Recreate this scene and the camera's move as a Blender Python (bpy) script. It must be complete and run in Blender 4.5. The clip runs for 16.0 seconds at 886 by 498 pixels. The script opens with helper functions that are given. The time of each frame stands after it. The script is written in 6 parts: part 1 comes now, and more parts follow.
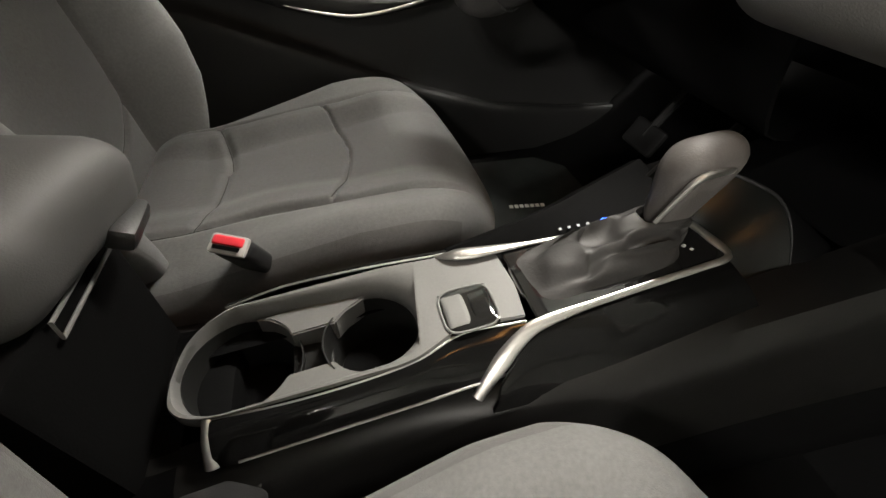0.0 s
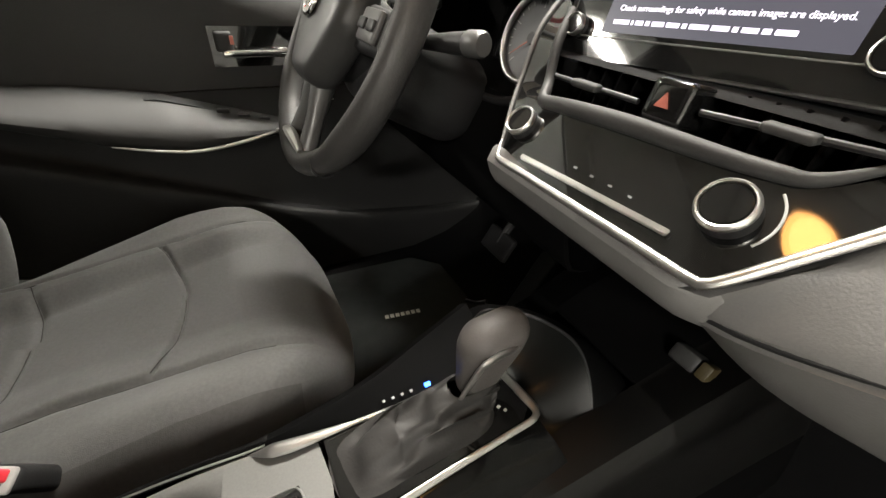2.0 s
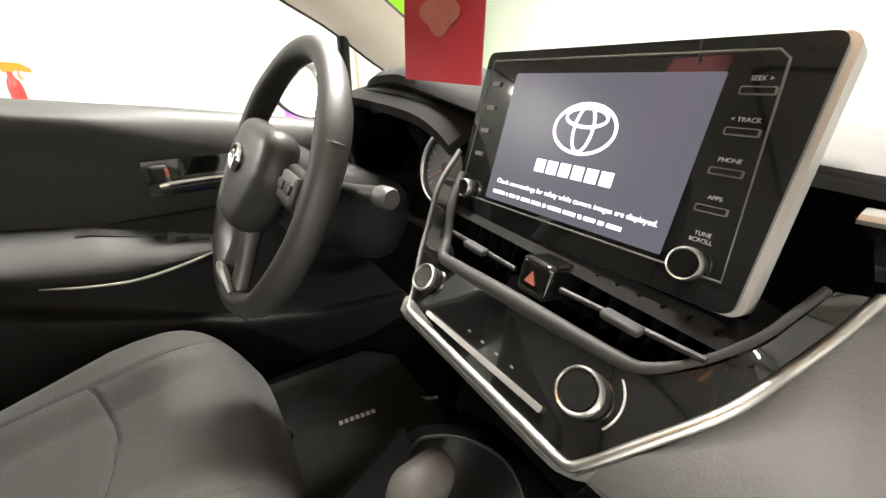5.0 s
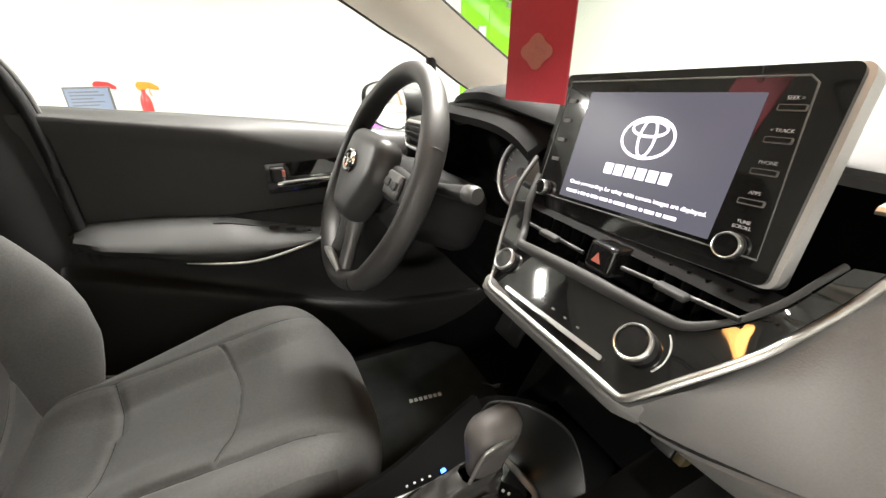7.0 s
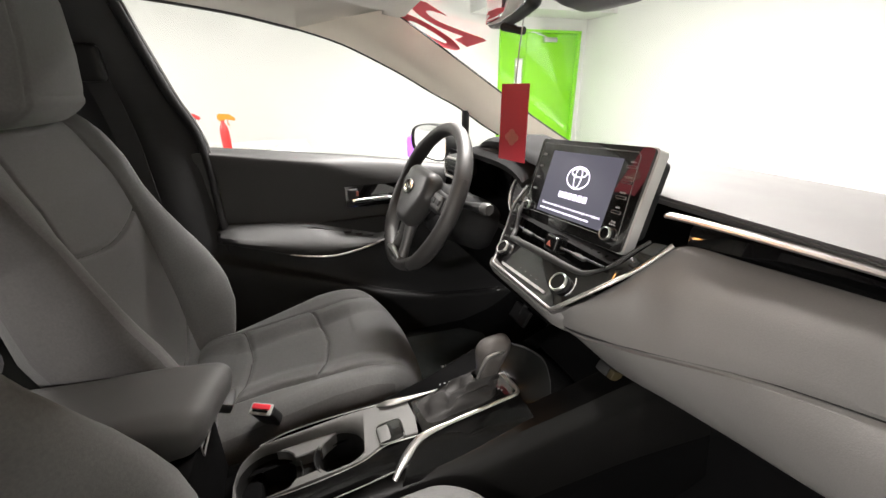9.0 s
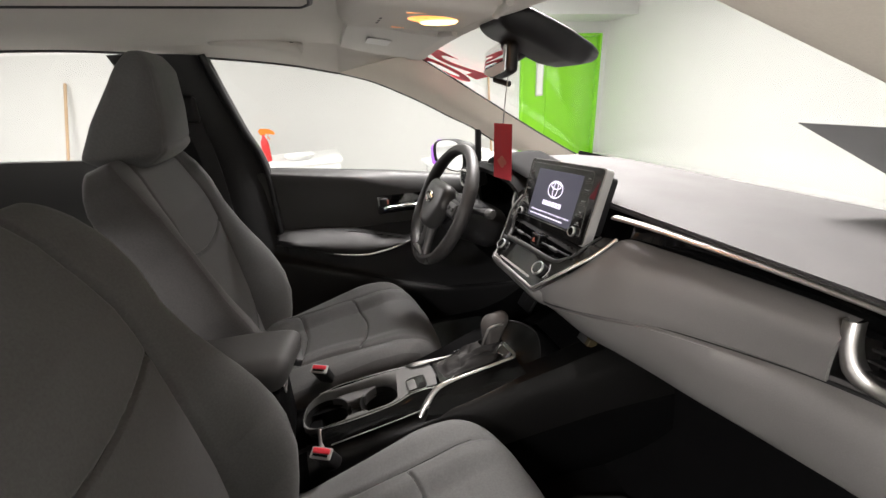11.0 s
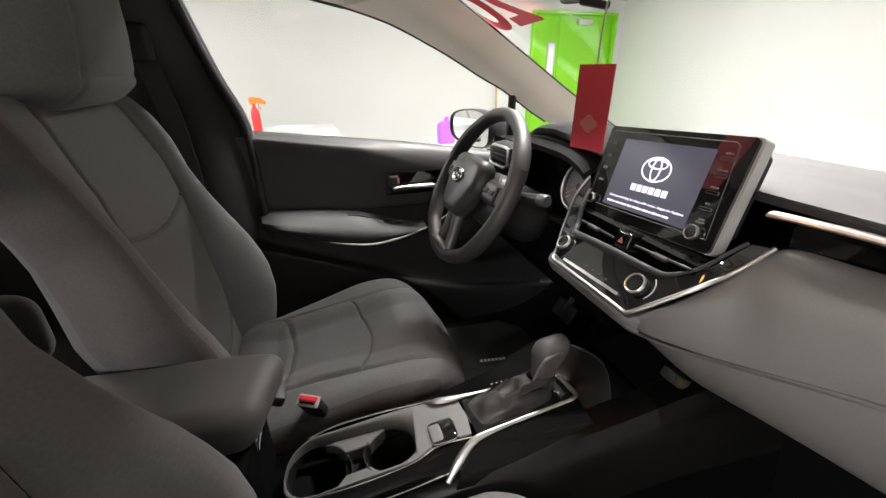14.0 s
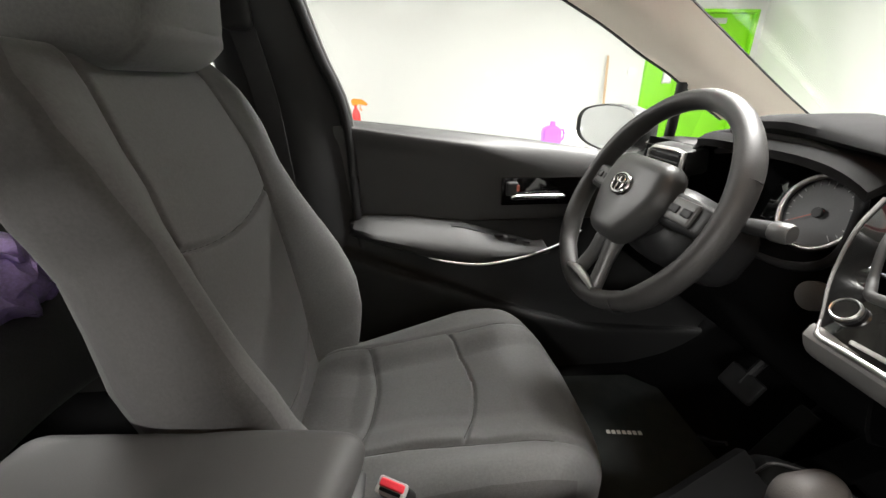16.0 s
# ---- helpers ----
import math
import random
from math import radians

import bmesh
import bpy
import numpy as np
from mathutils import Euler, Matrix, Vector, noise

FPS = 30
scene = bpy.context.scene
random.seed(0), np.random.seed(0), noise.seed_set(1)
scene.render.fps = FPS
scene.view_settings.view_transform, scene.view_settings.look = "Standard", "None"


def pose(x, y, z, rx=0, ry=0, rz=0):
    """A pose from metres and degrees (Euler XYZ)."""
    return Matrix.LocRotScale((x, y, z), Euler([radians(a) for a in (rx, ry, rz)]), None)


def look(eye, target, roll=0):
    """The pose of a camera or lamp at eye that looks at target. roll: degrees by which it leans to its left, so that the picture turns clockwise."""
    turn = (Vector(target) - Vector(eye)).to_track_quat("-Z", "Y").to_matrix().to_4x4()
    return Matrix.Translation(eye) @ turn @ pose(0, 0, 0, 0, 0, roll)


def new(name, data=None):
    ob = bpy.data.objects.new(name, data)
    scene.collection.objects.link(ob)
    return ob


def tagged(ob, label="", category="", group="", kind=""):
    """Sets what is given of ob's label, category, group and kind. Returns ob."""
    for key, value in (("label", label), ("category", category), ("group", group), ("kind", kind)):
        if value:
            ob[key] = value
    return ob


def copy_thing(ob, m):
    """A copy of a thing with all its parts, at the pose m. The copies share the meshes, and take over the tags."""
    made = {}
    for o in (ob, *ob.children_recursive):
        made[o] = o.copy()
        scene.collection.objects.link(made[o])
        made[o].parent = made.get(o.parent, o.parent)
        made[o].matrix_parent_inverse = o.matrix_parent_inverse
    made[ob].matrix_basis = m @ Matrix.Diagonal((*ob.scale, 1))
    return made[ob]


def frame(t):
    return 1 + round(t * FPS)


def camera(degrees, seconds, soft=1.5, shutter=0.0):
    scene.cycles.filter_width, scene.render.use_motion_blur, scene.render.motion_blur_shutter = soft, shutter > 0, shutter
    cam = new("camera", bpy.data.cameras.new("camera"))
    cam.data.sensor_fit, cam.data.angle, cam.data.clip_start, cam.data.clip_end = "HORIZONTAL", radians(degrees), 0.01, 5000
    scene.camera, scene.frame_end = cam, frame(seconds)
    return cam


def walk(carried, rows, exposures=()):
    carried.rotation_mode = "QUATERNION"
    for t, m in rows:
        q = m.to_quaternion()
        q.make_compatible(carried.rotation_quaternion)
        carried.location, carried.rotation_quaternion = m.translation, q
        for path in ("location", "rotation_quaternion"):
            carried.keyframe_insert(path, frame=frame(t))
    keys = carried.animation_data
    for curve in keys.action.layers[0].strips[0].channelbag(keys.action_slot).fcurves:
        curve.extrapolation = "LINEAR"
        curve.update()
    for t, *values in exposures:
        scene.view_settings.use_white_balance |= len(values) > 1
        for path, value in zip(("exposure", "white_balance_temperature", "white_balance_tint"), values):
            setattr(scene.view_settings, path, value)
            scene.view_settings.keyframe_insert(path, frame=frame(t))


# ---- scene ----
cam = camera(95.7, 16.0)
PATH = [
    (0, (0.114, -0.212, 0.777), (0.525, 1.182, -0.597), 1.5),
    (0.5, (0.125, -0.213, 0.777), (0.594, 1.185, -0.573), 2.7),
    (1, (0.15, -0.203, 0.798), (0.706, 1.197, -0.517), 3.8),
    (1.5, (0.185, -0.194, 0.836), (0.888, 1.222, -0.39), 4.2),
    (2, (0.236, -0.18, 0.871), (1.061, 1.245, -0.265), 4.0),
    (2.5, (0.26, -0.178, 0.906), (1.2, 1.213, -0.18), 3.0),
    (3, (0.285, -0.176, 0.927), (1.303, 1.213, -0.091), 2.6),
    (3.5, (0.296, -0.176, 0.947), (1.348, 1.222, -0.022), 1.9),
    (6, (0.268, -0.204, 0.972), (1.211, 1.328, 0.099), 0.1),
    (6.5, (0.251, -0.219, 0.979), (1.124, 1.358, 0.113), -0.3),
    (7, (0.219, -0.249, 0.976), (1.002, 1.383, 0.126), -0.2),
    (7.5, (0.184, -0.294, 0.987), (0.857, 1.382, 0.127), -1.8),
    (8, (0.145, -0.373, 1.011), (0.82, 1.324, 0.195), -0.9),
    (10.5, (0.085, -0.723, 1.116), (0.637, 1.054, 0.381), -2.1),
    (11, (0.067, -0.754, 1.13), (0.58, 1.031, 0.39), -3.0),
    (11.5, (0.05, -0.761, 1.131), (0.543, 1.03, 0.39), -2.9),
    (12, (0.04, -0.738, 1.119), (0.531, 1.053, 0.375), -2.0),
    (12.5, (0.041, -0.692, 1.108), (0.544, 1.094, 0.36), -1.1),
    (13, (0.043, -0.615, 1.087), (0.567, 1.156, 0.32), -0.6),
    (13.5, (0.05, -0.543, 1.071), (0.588, 1.215, 0.284), -0.3),
    (14, (0.058, -0.479, 1.052), (0.595, 1.269, 0.24), -0.4),
    (14.5, (0.055, -0.434, 1.031), (0.554, 1.314, 0.196), -0.4),
    (15, (0.046, -0.364, 1.008), (0.454, 1.397, 0.153), -0.4),
    (15.5, (0.039, -0.291, 1.0), (0.332, 1.495, 0.149), -0.7),
    (16, (0.02, -0.227, 0.988), (0.176, 1.61, 0.214), -0.2),
]
walk(cam, [(t, look(eye, target, roll)) for t, eye, target, roll in PATH], [(0, 1.16, 6850, 10), (1, 1.2, 6850, 10), (2, 1.2, 6850, 10), (3.5, 1.38, 6850, 10), (8, 1.35, 6650, 12), (10.5, 0.65, 6500, 16), (13, 0.69, 6500, 16), (15, 0.72, 6450, 12), (16, 1.02, 6450, 11)])

# ---- world and light ----
world = bpy.data.worlds.new("world")
scene.world = world
world.use_nodes = True
world.node_tree.nodes["Background"].inputs[0].default_value = (1.0, 0.97, 0.92, 1)
world.node_tree.nodes["Background"].inputs[1].default_value = 0.05


def area_lamp(name, m, sx, sy, watts, colour):
    data = bpy.data.lights.new(name, "AREA")
    data.shape, data.size, data.size_y, data.energy, data.color = "RECTANGLE", sx, sy, watts, colour
    ob = new(name, data)
    ob.matrix_world = m
    return ob


GROUND, CEIL = -0.12, 2.42
LAMP_SPOTS = [(-2.6, 3.0, 0), (1.2, 0.78, 0), (2.5, 3.2, 0), (-1.8, -2.8, 0)]      # the fittings and their turn
LAMP_WATTS = [105, 115, 62, 105]
for (lx, ly, turn), watts in zip(LAMP_SPOTS, LAMP_WATTS):
    area_lamp("ceiling_lamp_light", pose(lx, ly, CEIL - 0.09, 0, 0, turn), 1.15, 0.28, watts, (1.0, 0.98, 0.93))
area_lamp("dome_light", pose(0.286, -0.032, 1.227), 0.085, 0.062, 0.14, (1.0, 0.46, 0.13)).data.shape = "ELLIPSE"


# ---- materials ----
def material(name, colour, rough=0.6, metal=0.0, vary=0.12, scale=9.0, fine=260.0, bump=0.05, coat=0.0, sheen=0.0, spec=0.5):
    """A surface with broad and fine variation in tone, gloss and relief."""
    m = bpy.data.materials.new(name)
    m.use_nodes = True
    nt = m.node_tree
    b = nt.nodes["Principled BSDF"]
    b.inputs["Roughness"].default_value, b.inputs["Metallic"].default_value = rough, metal
    b.inputs["Coat Weight"].default_value, b.inputs["Sheen Weight"].default_value = coat, sheen
    b.inputs["Coat Roughness"].default_value = 0.04
    b.inputs["Specular IOR Level"].default_value = spec
    co = nt.nodes.new("ShaderNodeTexCoord")
    big = nt.nodes.new("ShaderNodeTexNoise")
    big.inputs["Scale"].default_value, big.inputs["Detail"].default_value = scale, 5
    small = nt.nodes.new("ShaderNodeTexNoise")
    small.inputs["Scale"].default_value, small.inputs["Detail"].default_value = fine, 2
    nt.links.new(co.outputs["Object"], big.inputs["Vector"])
    nt.links.new(co.outputs["Object"], small.inputs["Vector"])
    mix = nt.nodes.new("ShaderNodeMath")
    mix.operation = "ADD"
    nt.links.new(big.outputs["Fac"], mix.inputs[0])
    nt.links.new(small.outputs["Fac"], mix.inputs[1])
    ramp = nt.nodes.new("ShaderNodeMapRange")
    ramp.inputs["From Min"].default_value, ramp.inputs["From Max"].default_value = 0.6, 1.4
    ramp.inputs["To Min"].default_value, ramp.inputs["To Max"].default_value = 1 - vary, 1 + vary
    nt.links.new(mix.outputs[0], ramp.inputs["Value"])
    tone = nt.nodes.new("ShaderNodeVectorMath")
    tone.operation = "SCALE"
    tone.inputs[0].default_value = colour
    nt.links.new(ramp.outputs[0], tone.inputs["Scale"])
    nt.links.new(tone.outputs[0], b.inputs["Base Color"])
    gloss = nt.nodes.new("ShaderNodeMapRange")
    gloss.inputs["From Min"].default_value, gloss.inputs["From Max"].default_value = 0.3, 0.7
    gloss.inputs["To Min"].default_value, gloss.inputs["To Max"].default_value = rough * 0.9, min(1, rough * 1.12)
    nt.links.new(big.outputs["Fac"], gloss.inputs["Value"])
    nt.links.new(gloss.outputs[0], b.inputs["Roughness"])
    if bump:
        bp = nt.nodes.new("ShaderNodeBump")
        bp.inputs["Strength"].default_value, bp.inputs["Distance"].default_value = bump, 0.002
        nt.links.new(small.outputs["Fac"], bp.inputs["Height"])
        nt.links.new(bp.outputs[0], b.inputs["Normal"])
    return m


def woven(name, colour, scale=800.0):
    """A knitted seat cloth: a fine weave in tone and relief over a broad mottling."""
    m = material(name, colour, 0.92, 0, 0.16, 5, 260, 0.0, sheen=0.15, spec=0.2)
    nt = m.node_tree
    b = nt.nodes["Principled BSDF"]
    co = nt.nodes.new("ShaderNodeTexCoord")
    v = nt.nodes.new("ShaderNodeTexVoronoi")
    v.inputs["Scale"].default_value = scale
    nt.links.new(co.outputs["Object"], v.inputs["Vector"])
    bp = nt.nodes.new("ShaderNodeBump")
    bp.inputs["Strength"].default_value, bp.inputs["Distance"].default_value = 0.35, 0.0005
    nt.links.new(v.outputs["Distance"], bp.inputs["Height"])
    nt.links.new(bp.outputs[0], b.inputs["Normal"])
    return m


def glowing(name, colour, strength, base=0.5):
    m = bpy.data.materials.new(name)
    m.use_nodes = True
    b = m.node_tree.nodes["Principled BSDF"]
    b.inputs["Base Color"].default_value = (*[c * base for c in colour], 1)
    b.inputs["Roughness"].default_value = 0.3
    b.inputs["Specular IOR Level"].default_value = 0.12
    b.inputs["Emission Color"].default_value = (*colour, 1)
    b.inputs["Emission Strength"].default_value = strength
    return m


def clear_glass(name, tint, gloss):
    m = bpy.data.materials.new(name)
    m.use_nodes = True
    nt = m.node_tree
    nt.nodes.remove(nt.nodes["Principled BSDF"])
    out = nt.nodes["Material Output"]
    tr, gl, mx = (nt.nodes.new(k) for k in ("ShaderNodeBsdfTransparent", "ShaderNodeBsdfGlossy", "ShaderNodeMixShader"))
    tr.inputs[0].default_value = (*tint, 1)
    gl.inputs["Roughness"].default_value = 0.02
    mx.inputs[0].default_value = gloss
    nt.links.new(tr.outputs[0], mx.inputs[1])
    nt.links.new(gl.outputs[0], mx.inputs[2])
    nt.links.new(mx.outputs[0], out.inputs["Surface"])
    return m


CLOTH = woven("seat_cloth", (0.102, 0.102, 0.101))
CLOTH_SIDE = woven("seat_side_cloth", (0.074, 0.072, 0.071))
BLACK = material("black_grained_plastic", (0.013, 0.013, 0.0135), 0.5, 0, 0.2, 8, 500, 0.12, spec=0.35)
HOODSKIN = material("matte_hood_vinyl", (0.010, 0.010, 0.0102), 0.85, 0, 0.15, 8, 600, 0.1, spec=0.15)
# black plastic with the shade of footwell and recesses put into its colour
DARK = material("shade_black_plastic", (0.0022, 0.0022, 0.0023), 0.75, 0, 0.2, 8, 400, 0.1, spec=0.04)
DOORSKIN = material("door_trim_plastic", (0.041, 0.041, 0.0405), 0.5, 0, 0.12, 7, 600, 0.12, spec=0.4)
DOORLOW = material("door_pocket_plastic", (0.017, 0.017, 0.0172), 0.55, 0, 0.15, 7, 500, 0.12, spec=0.25)
CHARCOAL = material("soft_dash_vinyl", (0.135, 0.131, 0.127), 0.5, 0, 0.08, 8, 650, 0.15)
PADTOP = material("dash_top_vinyl", (0.078, 0.075, 0.0745), 0.75, 0, 0.08, 7, 650, 0.15)
ARMCLOTH = material("armrest_vinyl", (0.055, 0.054, 0.053), 0.65, 0, 0.08, 9, 800, 0.12)
ARMREST_SOFT = material("door_armrest_vinyl", (0.019, 0.019, 0.0187), 0.62, 0, 0.08, 9, 800, 0.12)
PIANO = material("piano_black", (0.006, 0.006, 0.006), 0.05, 0, 0.1, 10, 300, 0.0, coat=0.5, spec=0.5)
SATIN_GREY = material("satin_grey_plastic", (0.105, 0.104, 0.101), 0.6, 0.05, 0.1, 20, 500, 0.03, spec=0.35)
SILVER = material("satin_silver_trim", (0.52, 0.51, 0.495), 0.36, 1.0, 0.05, 20, 400, 0.0)
CHROME = material("bright_chrome", (0.75, 0.75, 0.74), 0.08, 1.0, 0.03, 20, 400, 0.0)
LEATHER = material("wheel_leather", (0.027, 0.026, 0.0255), 0.5, 0, 0.15, 20, 420, 0.12, spec=0.4)
BOOTSKIN = material("lever_boot_leather", (0.017, 0.016, 0.0155), 0.6, 0, 0.2, 25, 420, 0.12, spec=0.35)
KNOBSKIN = material("lever_knob_leather", (0.055, 0.050, 0.047), 0.62, 0, 0.12, 20, 500, 0.15)
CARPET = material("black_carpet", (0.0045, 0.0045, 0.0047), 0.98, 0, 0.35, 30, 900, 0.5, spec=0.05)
MATSKIN = material("floor_mat_carpet", (0.030, 0.033, 0.032), 0.98, 0, 0.3, 30, 900, 0.5, spec=0.1)
LINING = material("headliner_cloth", (0.64, 0.61, 0.56), 0.95, 0, 0.05, 6, 900, 0.15, spec=0.1)
PILLARSKIN = material("pillar_trim_beige", (0.76, 0.70, 0.61), 0.75, 0, 0.05, 6, 700, 0.1)
VISORSKIN = material("visor_vinyl", (0.62, 0.595, 0.55), 0.8, 0, 0.05, 6, 700, 0.1)
LABEL = material("pale_label", (0.72, 0.71, 0.68), 0.6, 0, 0.04, 20, 400, 0.0)
BELT = material("belt_webbing", (0.03, 0.03, 0.031), 0.8, 0, 0.2, 40, 900, 0.3)
RED_BUTTON = material("red_release_button", (0.62, 0.035, 0.05), 0.4, 0, 0.06, 30, 300, 0.02)
PALE_FRAME = material("pale_buckle_frame", (0.33, 0.32, 0.31), 0.4, 0, 0.06, 30, 300, 0.02)
RED_CARD = material("red_card", (0.36, 0.028, 0.042), 0.6, 0, 0.06, 12, 300, 0.02)
GOLD_INK = material("faded_gold_ink", (0.40, 0.15, 0.12), 0.5, 0.1, 0.15, 60, 500, 0.0)
RED_FILM = material("red_lettering_film", (0.75, 0.02, 0.05), 0.5, 0, 0.04, 12, 300, 0.0)
GREY_REFLECTION = material("grey_glass_reflection", (0.23, 0.24, 0.24), 0.5, 0, 0.04, 12, 300, 0.0)
CORD = material("grey_cord", (0.30, 0.30, 0.30), 0.8, 0, 0.1, 60, 900, 0.0)
WALL = material("white_wall_paint", (0.62, 0.62, 0.605), 0.75, 0, 0.035, 1.2, 90, 0.012)
CEILING = material("grey_ceiling_paint", (0.52, 0.52, 0.51), 0.85, 0, 0.04, 1.5, 120, 0.05)
CONCRETE = material("sealed_concrete", (0.66, 0.66, 0.64), 0.5, 0, 0.08, 2.0, 60, 0.1)
GREEN = material("green_door_paint", (0.21, 0.60, 0.012), 0.45, 0, 0.04, 2.0, 120, 0.03)
STEEL = material("brushed_steel", (0.60, 0.60, 0.60), 0.3, 1.0, 0.08, 10, 300, 0.03)
WHITE = material("white_laminate", (0.80, 0.80, 0.79), 0.4, 0, 0.04, 6, 200, 0.02)
ORANGE = material("orange_plastic", (0.75, 0.20, 0.015), 0.35, 0, 0.05, 20, 300, 0.0)
RED = material("red_plastic", (0.62, 0.03, 0.03), 0.35, 0, 0.05, 20, 300, 0.0)
PURPLE = material("purple_plastic", (0.42, 0.13, 0.78), 0.35, 0, 0.05, 20, 300, 0.0)
WOOD = material("pale_broom_wood", (0.48, 0.33, 0.20), 0.6, 0, 0.2, 12, 200, 0.05)
MIRROR = material("mirror_glass", (0.72, 0.73, 0.74), 0.01, 1.0, 0.0, 10, 100, 0.0)
INK = material("pale_print", (0.34, 0.34, 0.34), 0.5, 0, 0.03, 40, 400, 0.0)
DIM_INK = material("dim_grey_print", (0.10, 0.10, 0.10), 0.5, 0, 0.03, 40, 400, 0.0)
GAUGE_FACE = material("gauge_face", (0.06, 0.06, 0.062), 0.5, 0, 0.1, 40, 400, 0.0)
GLASS = clear_glass("window_glass", (0.96, 0.975, 0.965), 0.03)
SCREEN_ON = glowing("lit_display", (0.20, 0.20, 0.255), 0.27, 0.05)
SCREEN_INK = glowing("lit_display_white", (0.86, 0.82, 1.0), 0.95)
BLUE_LED = glowing("blue_indicator", (0.02, 0.12, 1.0), 9.0)
AMBER = glowing("amber_dome_lens", (1.0, 0.34, 0.07), 1.4)
BULB = glowing("dome_bulb_glow", (1.0, 0.55, 0.20), 3.5)
TUBE_GLOW = glowing("ceiling_lamp_diffuser", (1.0, 0.98, 0.93), 9.0)
LAPTOP_GLOW = glowing("pale_monitor_screen", (0.50, 0.60, 0.80), 0.28, 0.1)
YELLOW = material("yellow_label", (0.035, 0.026, 0.008), 0.5, 0, 0.05, 20, 300, 0.0)
THREAD = material("dark_seam_thread", (0.030, 0.029, 0.028), 0.9, 0, 0.1, 60, 900, 0.1, spec=0.1)
RED_PRINT = glowing("red_hazard_print", (0.62, 0.20, 0.15), 0.06)


# ---- building tools ----
def thing(name, label, category, at=(0, 0, 0), group="", kind=""):
    ob = new(name)
    ob.empty_display_size = 0.02
    ob.location = at
    bpy.context.view_layer.update()
    return tagged(ob, label, category, group, kind)


def part(name, bm, mat, parent, label="", smooth=True):
    """Links bm, in world metres, as one mesh under parent."""
    me = bpy.data.meshes.new(name)
    bmesh.ops.recalc_face_normals(bm, faces=bm.faces)
    for f in bm.faces:
        f.smooth = smooth
    bm.to_mesh(me)
    bm.free()
    me.materials.append(mat)
    if smooth:
        me.set_sharp_from_angle(angle=radians(38))
    ob = new(name, me)
    if parent:
        ob.parent = parent
        o, off = parent, Vector()
        while o:
            off += o.location
            o = o.parent
        me.transform(Matrix.Translation(-off))
    return tagged(ob, label)


def whole(name, bm, mat, label, category, group="", kind=""):
    return tagged(part(name, bm, mat, None), label, category, group, kind)


def box(c, s, rot=(0, 0, 0), bevel=0.0, seg=2, bm=None):
    bm = bm or bmesh.new()
    r = bmesh.ops.create_cube(bm, size=1, matrix=pose(*c, *rot) @ Matrix.Diagonal((*s, 1)))
    if bevel:
        es = list({e for v in r["verts"] for e in v.link_edges})
        bmesh.ops.bevel(bm, geom=es, offset=bevel, segments=seg, affect="EDGES", profile=0.5)
    return bm


def tube(path, radius, n=12, bm=None, closed=False, flat=1.0, up=(0, 0, 1)):
    """A round bar swept along path; radius may be a list; flat squeezes it across up."""
    bm = bm or bmesh.new()
    pts = [Vector(p) for p in path]
    rad = radius if isinstance(radius, (list, tuple)) else [radius] * len(pts)
    rings, upv = [], Vector(up)
    for i, p in enumerate(pts):
        a = pts[i - 1] if (i or closed) else p
        b = pts[(i + 1) % len(pts)] if (i + 1 < len(pts) or closed) else p
        d = (b - a).normalized()
        s = d.cross(upv)
        s = s.normalized() if s.length > 1e-5 else Vector((1, 0, 0))
        w = s.cross(d).normalized()
        rings.append([bm.verts.new(p + rad[i] * (math.cos(t) * s + flat * math.sin(t) * w)) for t in [2 * math.pi * k / n for k in range(n)]])
    m = len(rings)
    for i in range(m if closed else m - 1):
        for k in range(n):
            bm.faces.new((rings[i][k], rings[i][(k + 1) % n], rings[(i + 1) % m][(k + 1) % n], rings[(i + 1) % m][k]))
    if not closed:
        bm.faces.new(rings[0])
        bm.faces.new(rings[-1][::-1])
    return bm


def smooth_path(pts, n=8):
    """A Catmull-Rom curve through pts."""
    P = [Vector(p) for p in pts]
    P = [2 * P[0] - P[1], *P, 2 * P[-1] - P[-2]]
    out = []
    for i in range(1, len(P) - 2):
        a, b, c, d = P[i - 1:i + 3]
        for k in range(n):
            t = k / n
            out.append(0.5 * ((2 * b) + (c - a) * t + (2 * a - 5 * b + 4 * c - d) * t * t + (3 * b - a - 3 * c + d) * t ** 3))
    return out + [P[-2]]


def spline(pts, n):
    """n + 1 points evenly along the curve through pts."""
    q = smooth_path(pts, 12)
    L = [0.0]
    for a, b in zip(q, q[1:]):
        L.append(L[-1] + (b - a).length)
    out, j = [], 0
    for k in range(n + 1):
        s = L[-1] * k / n
        while j < len(L) - 2 and L[j + 1] < s:
            j += 1
        f = (s - L[j]) / max(1e-9, L[j + 1] - L[j])
        out.append(q[j].lerp(q[j + 1], min(1, max(0, f))))
    return out


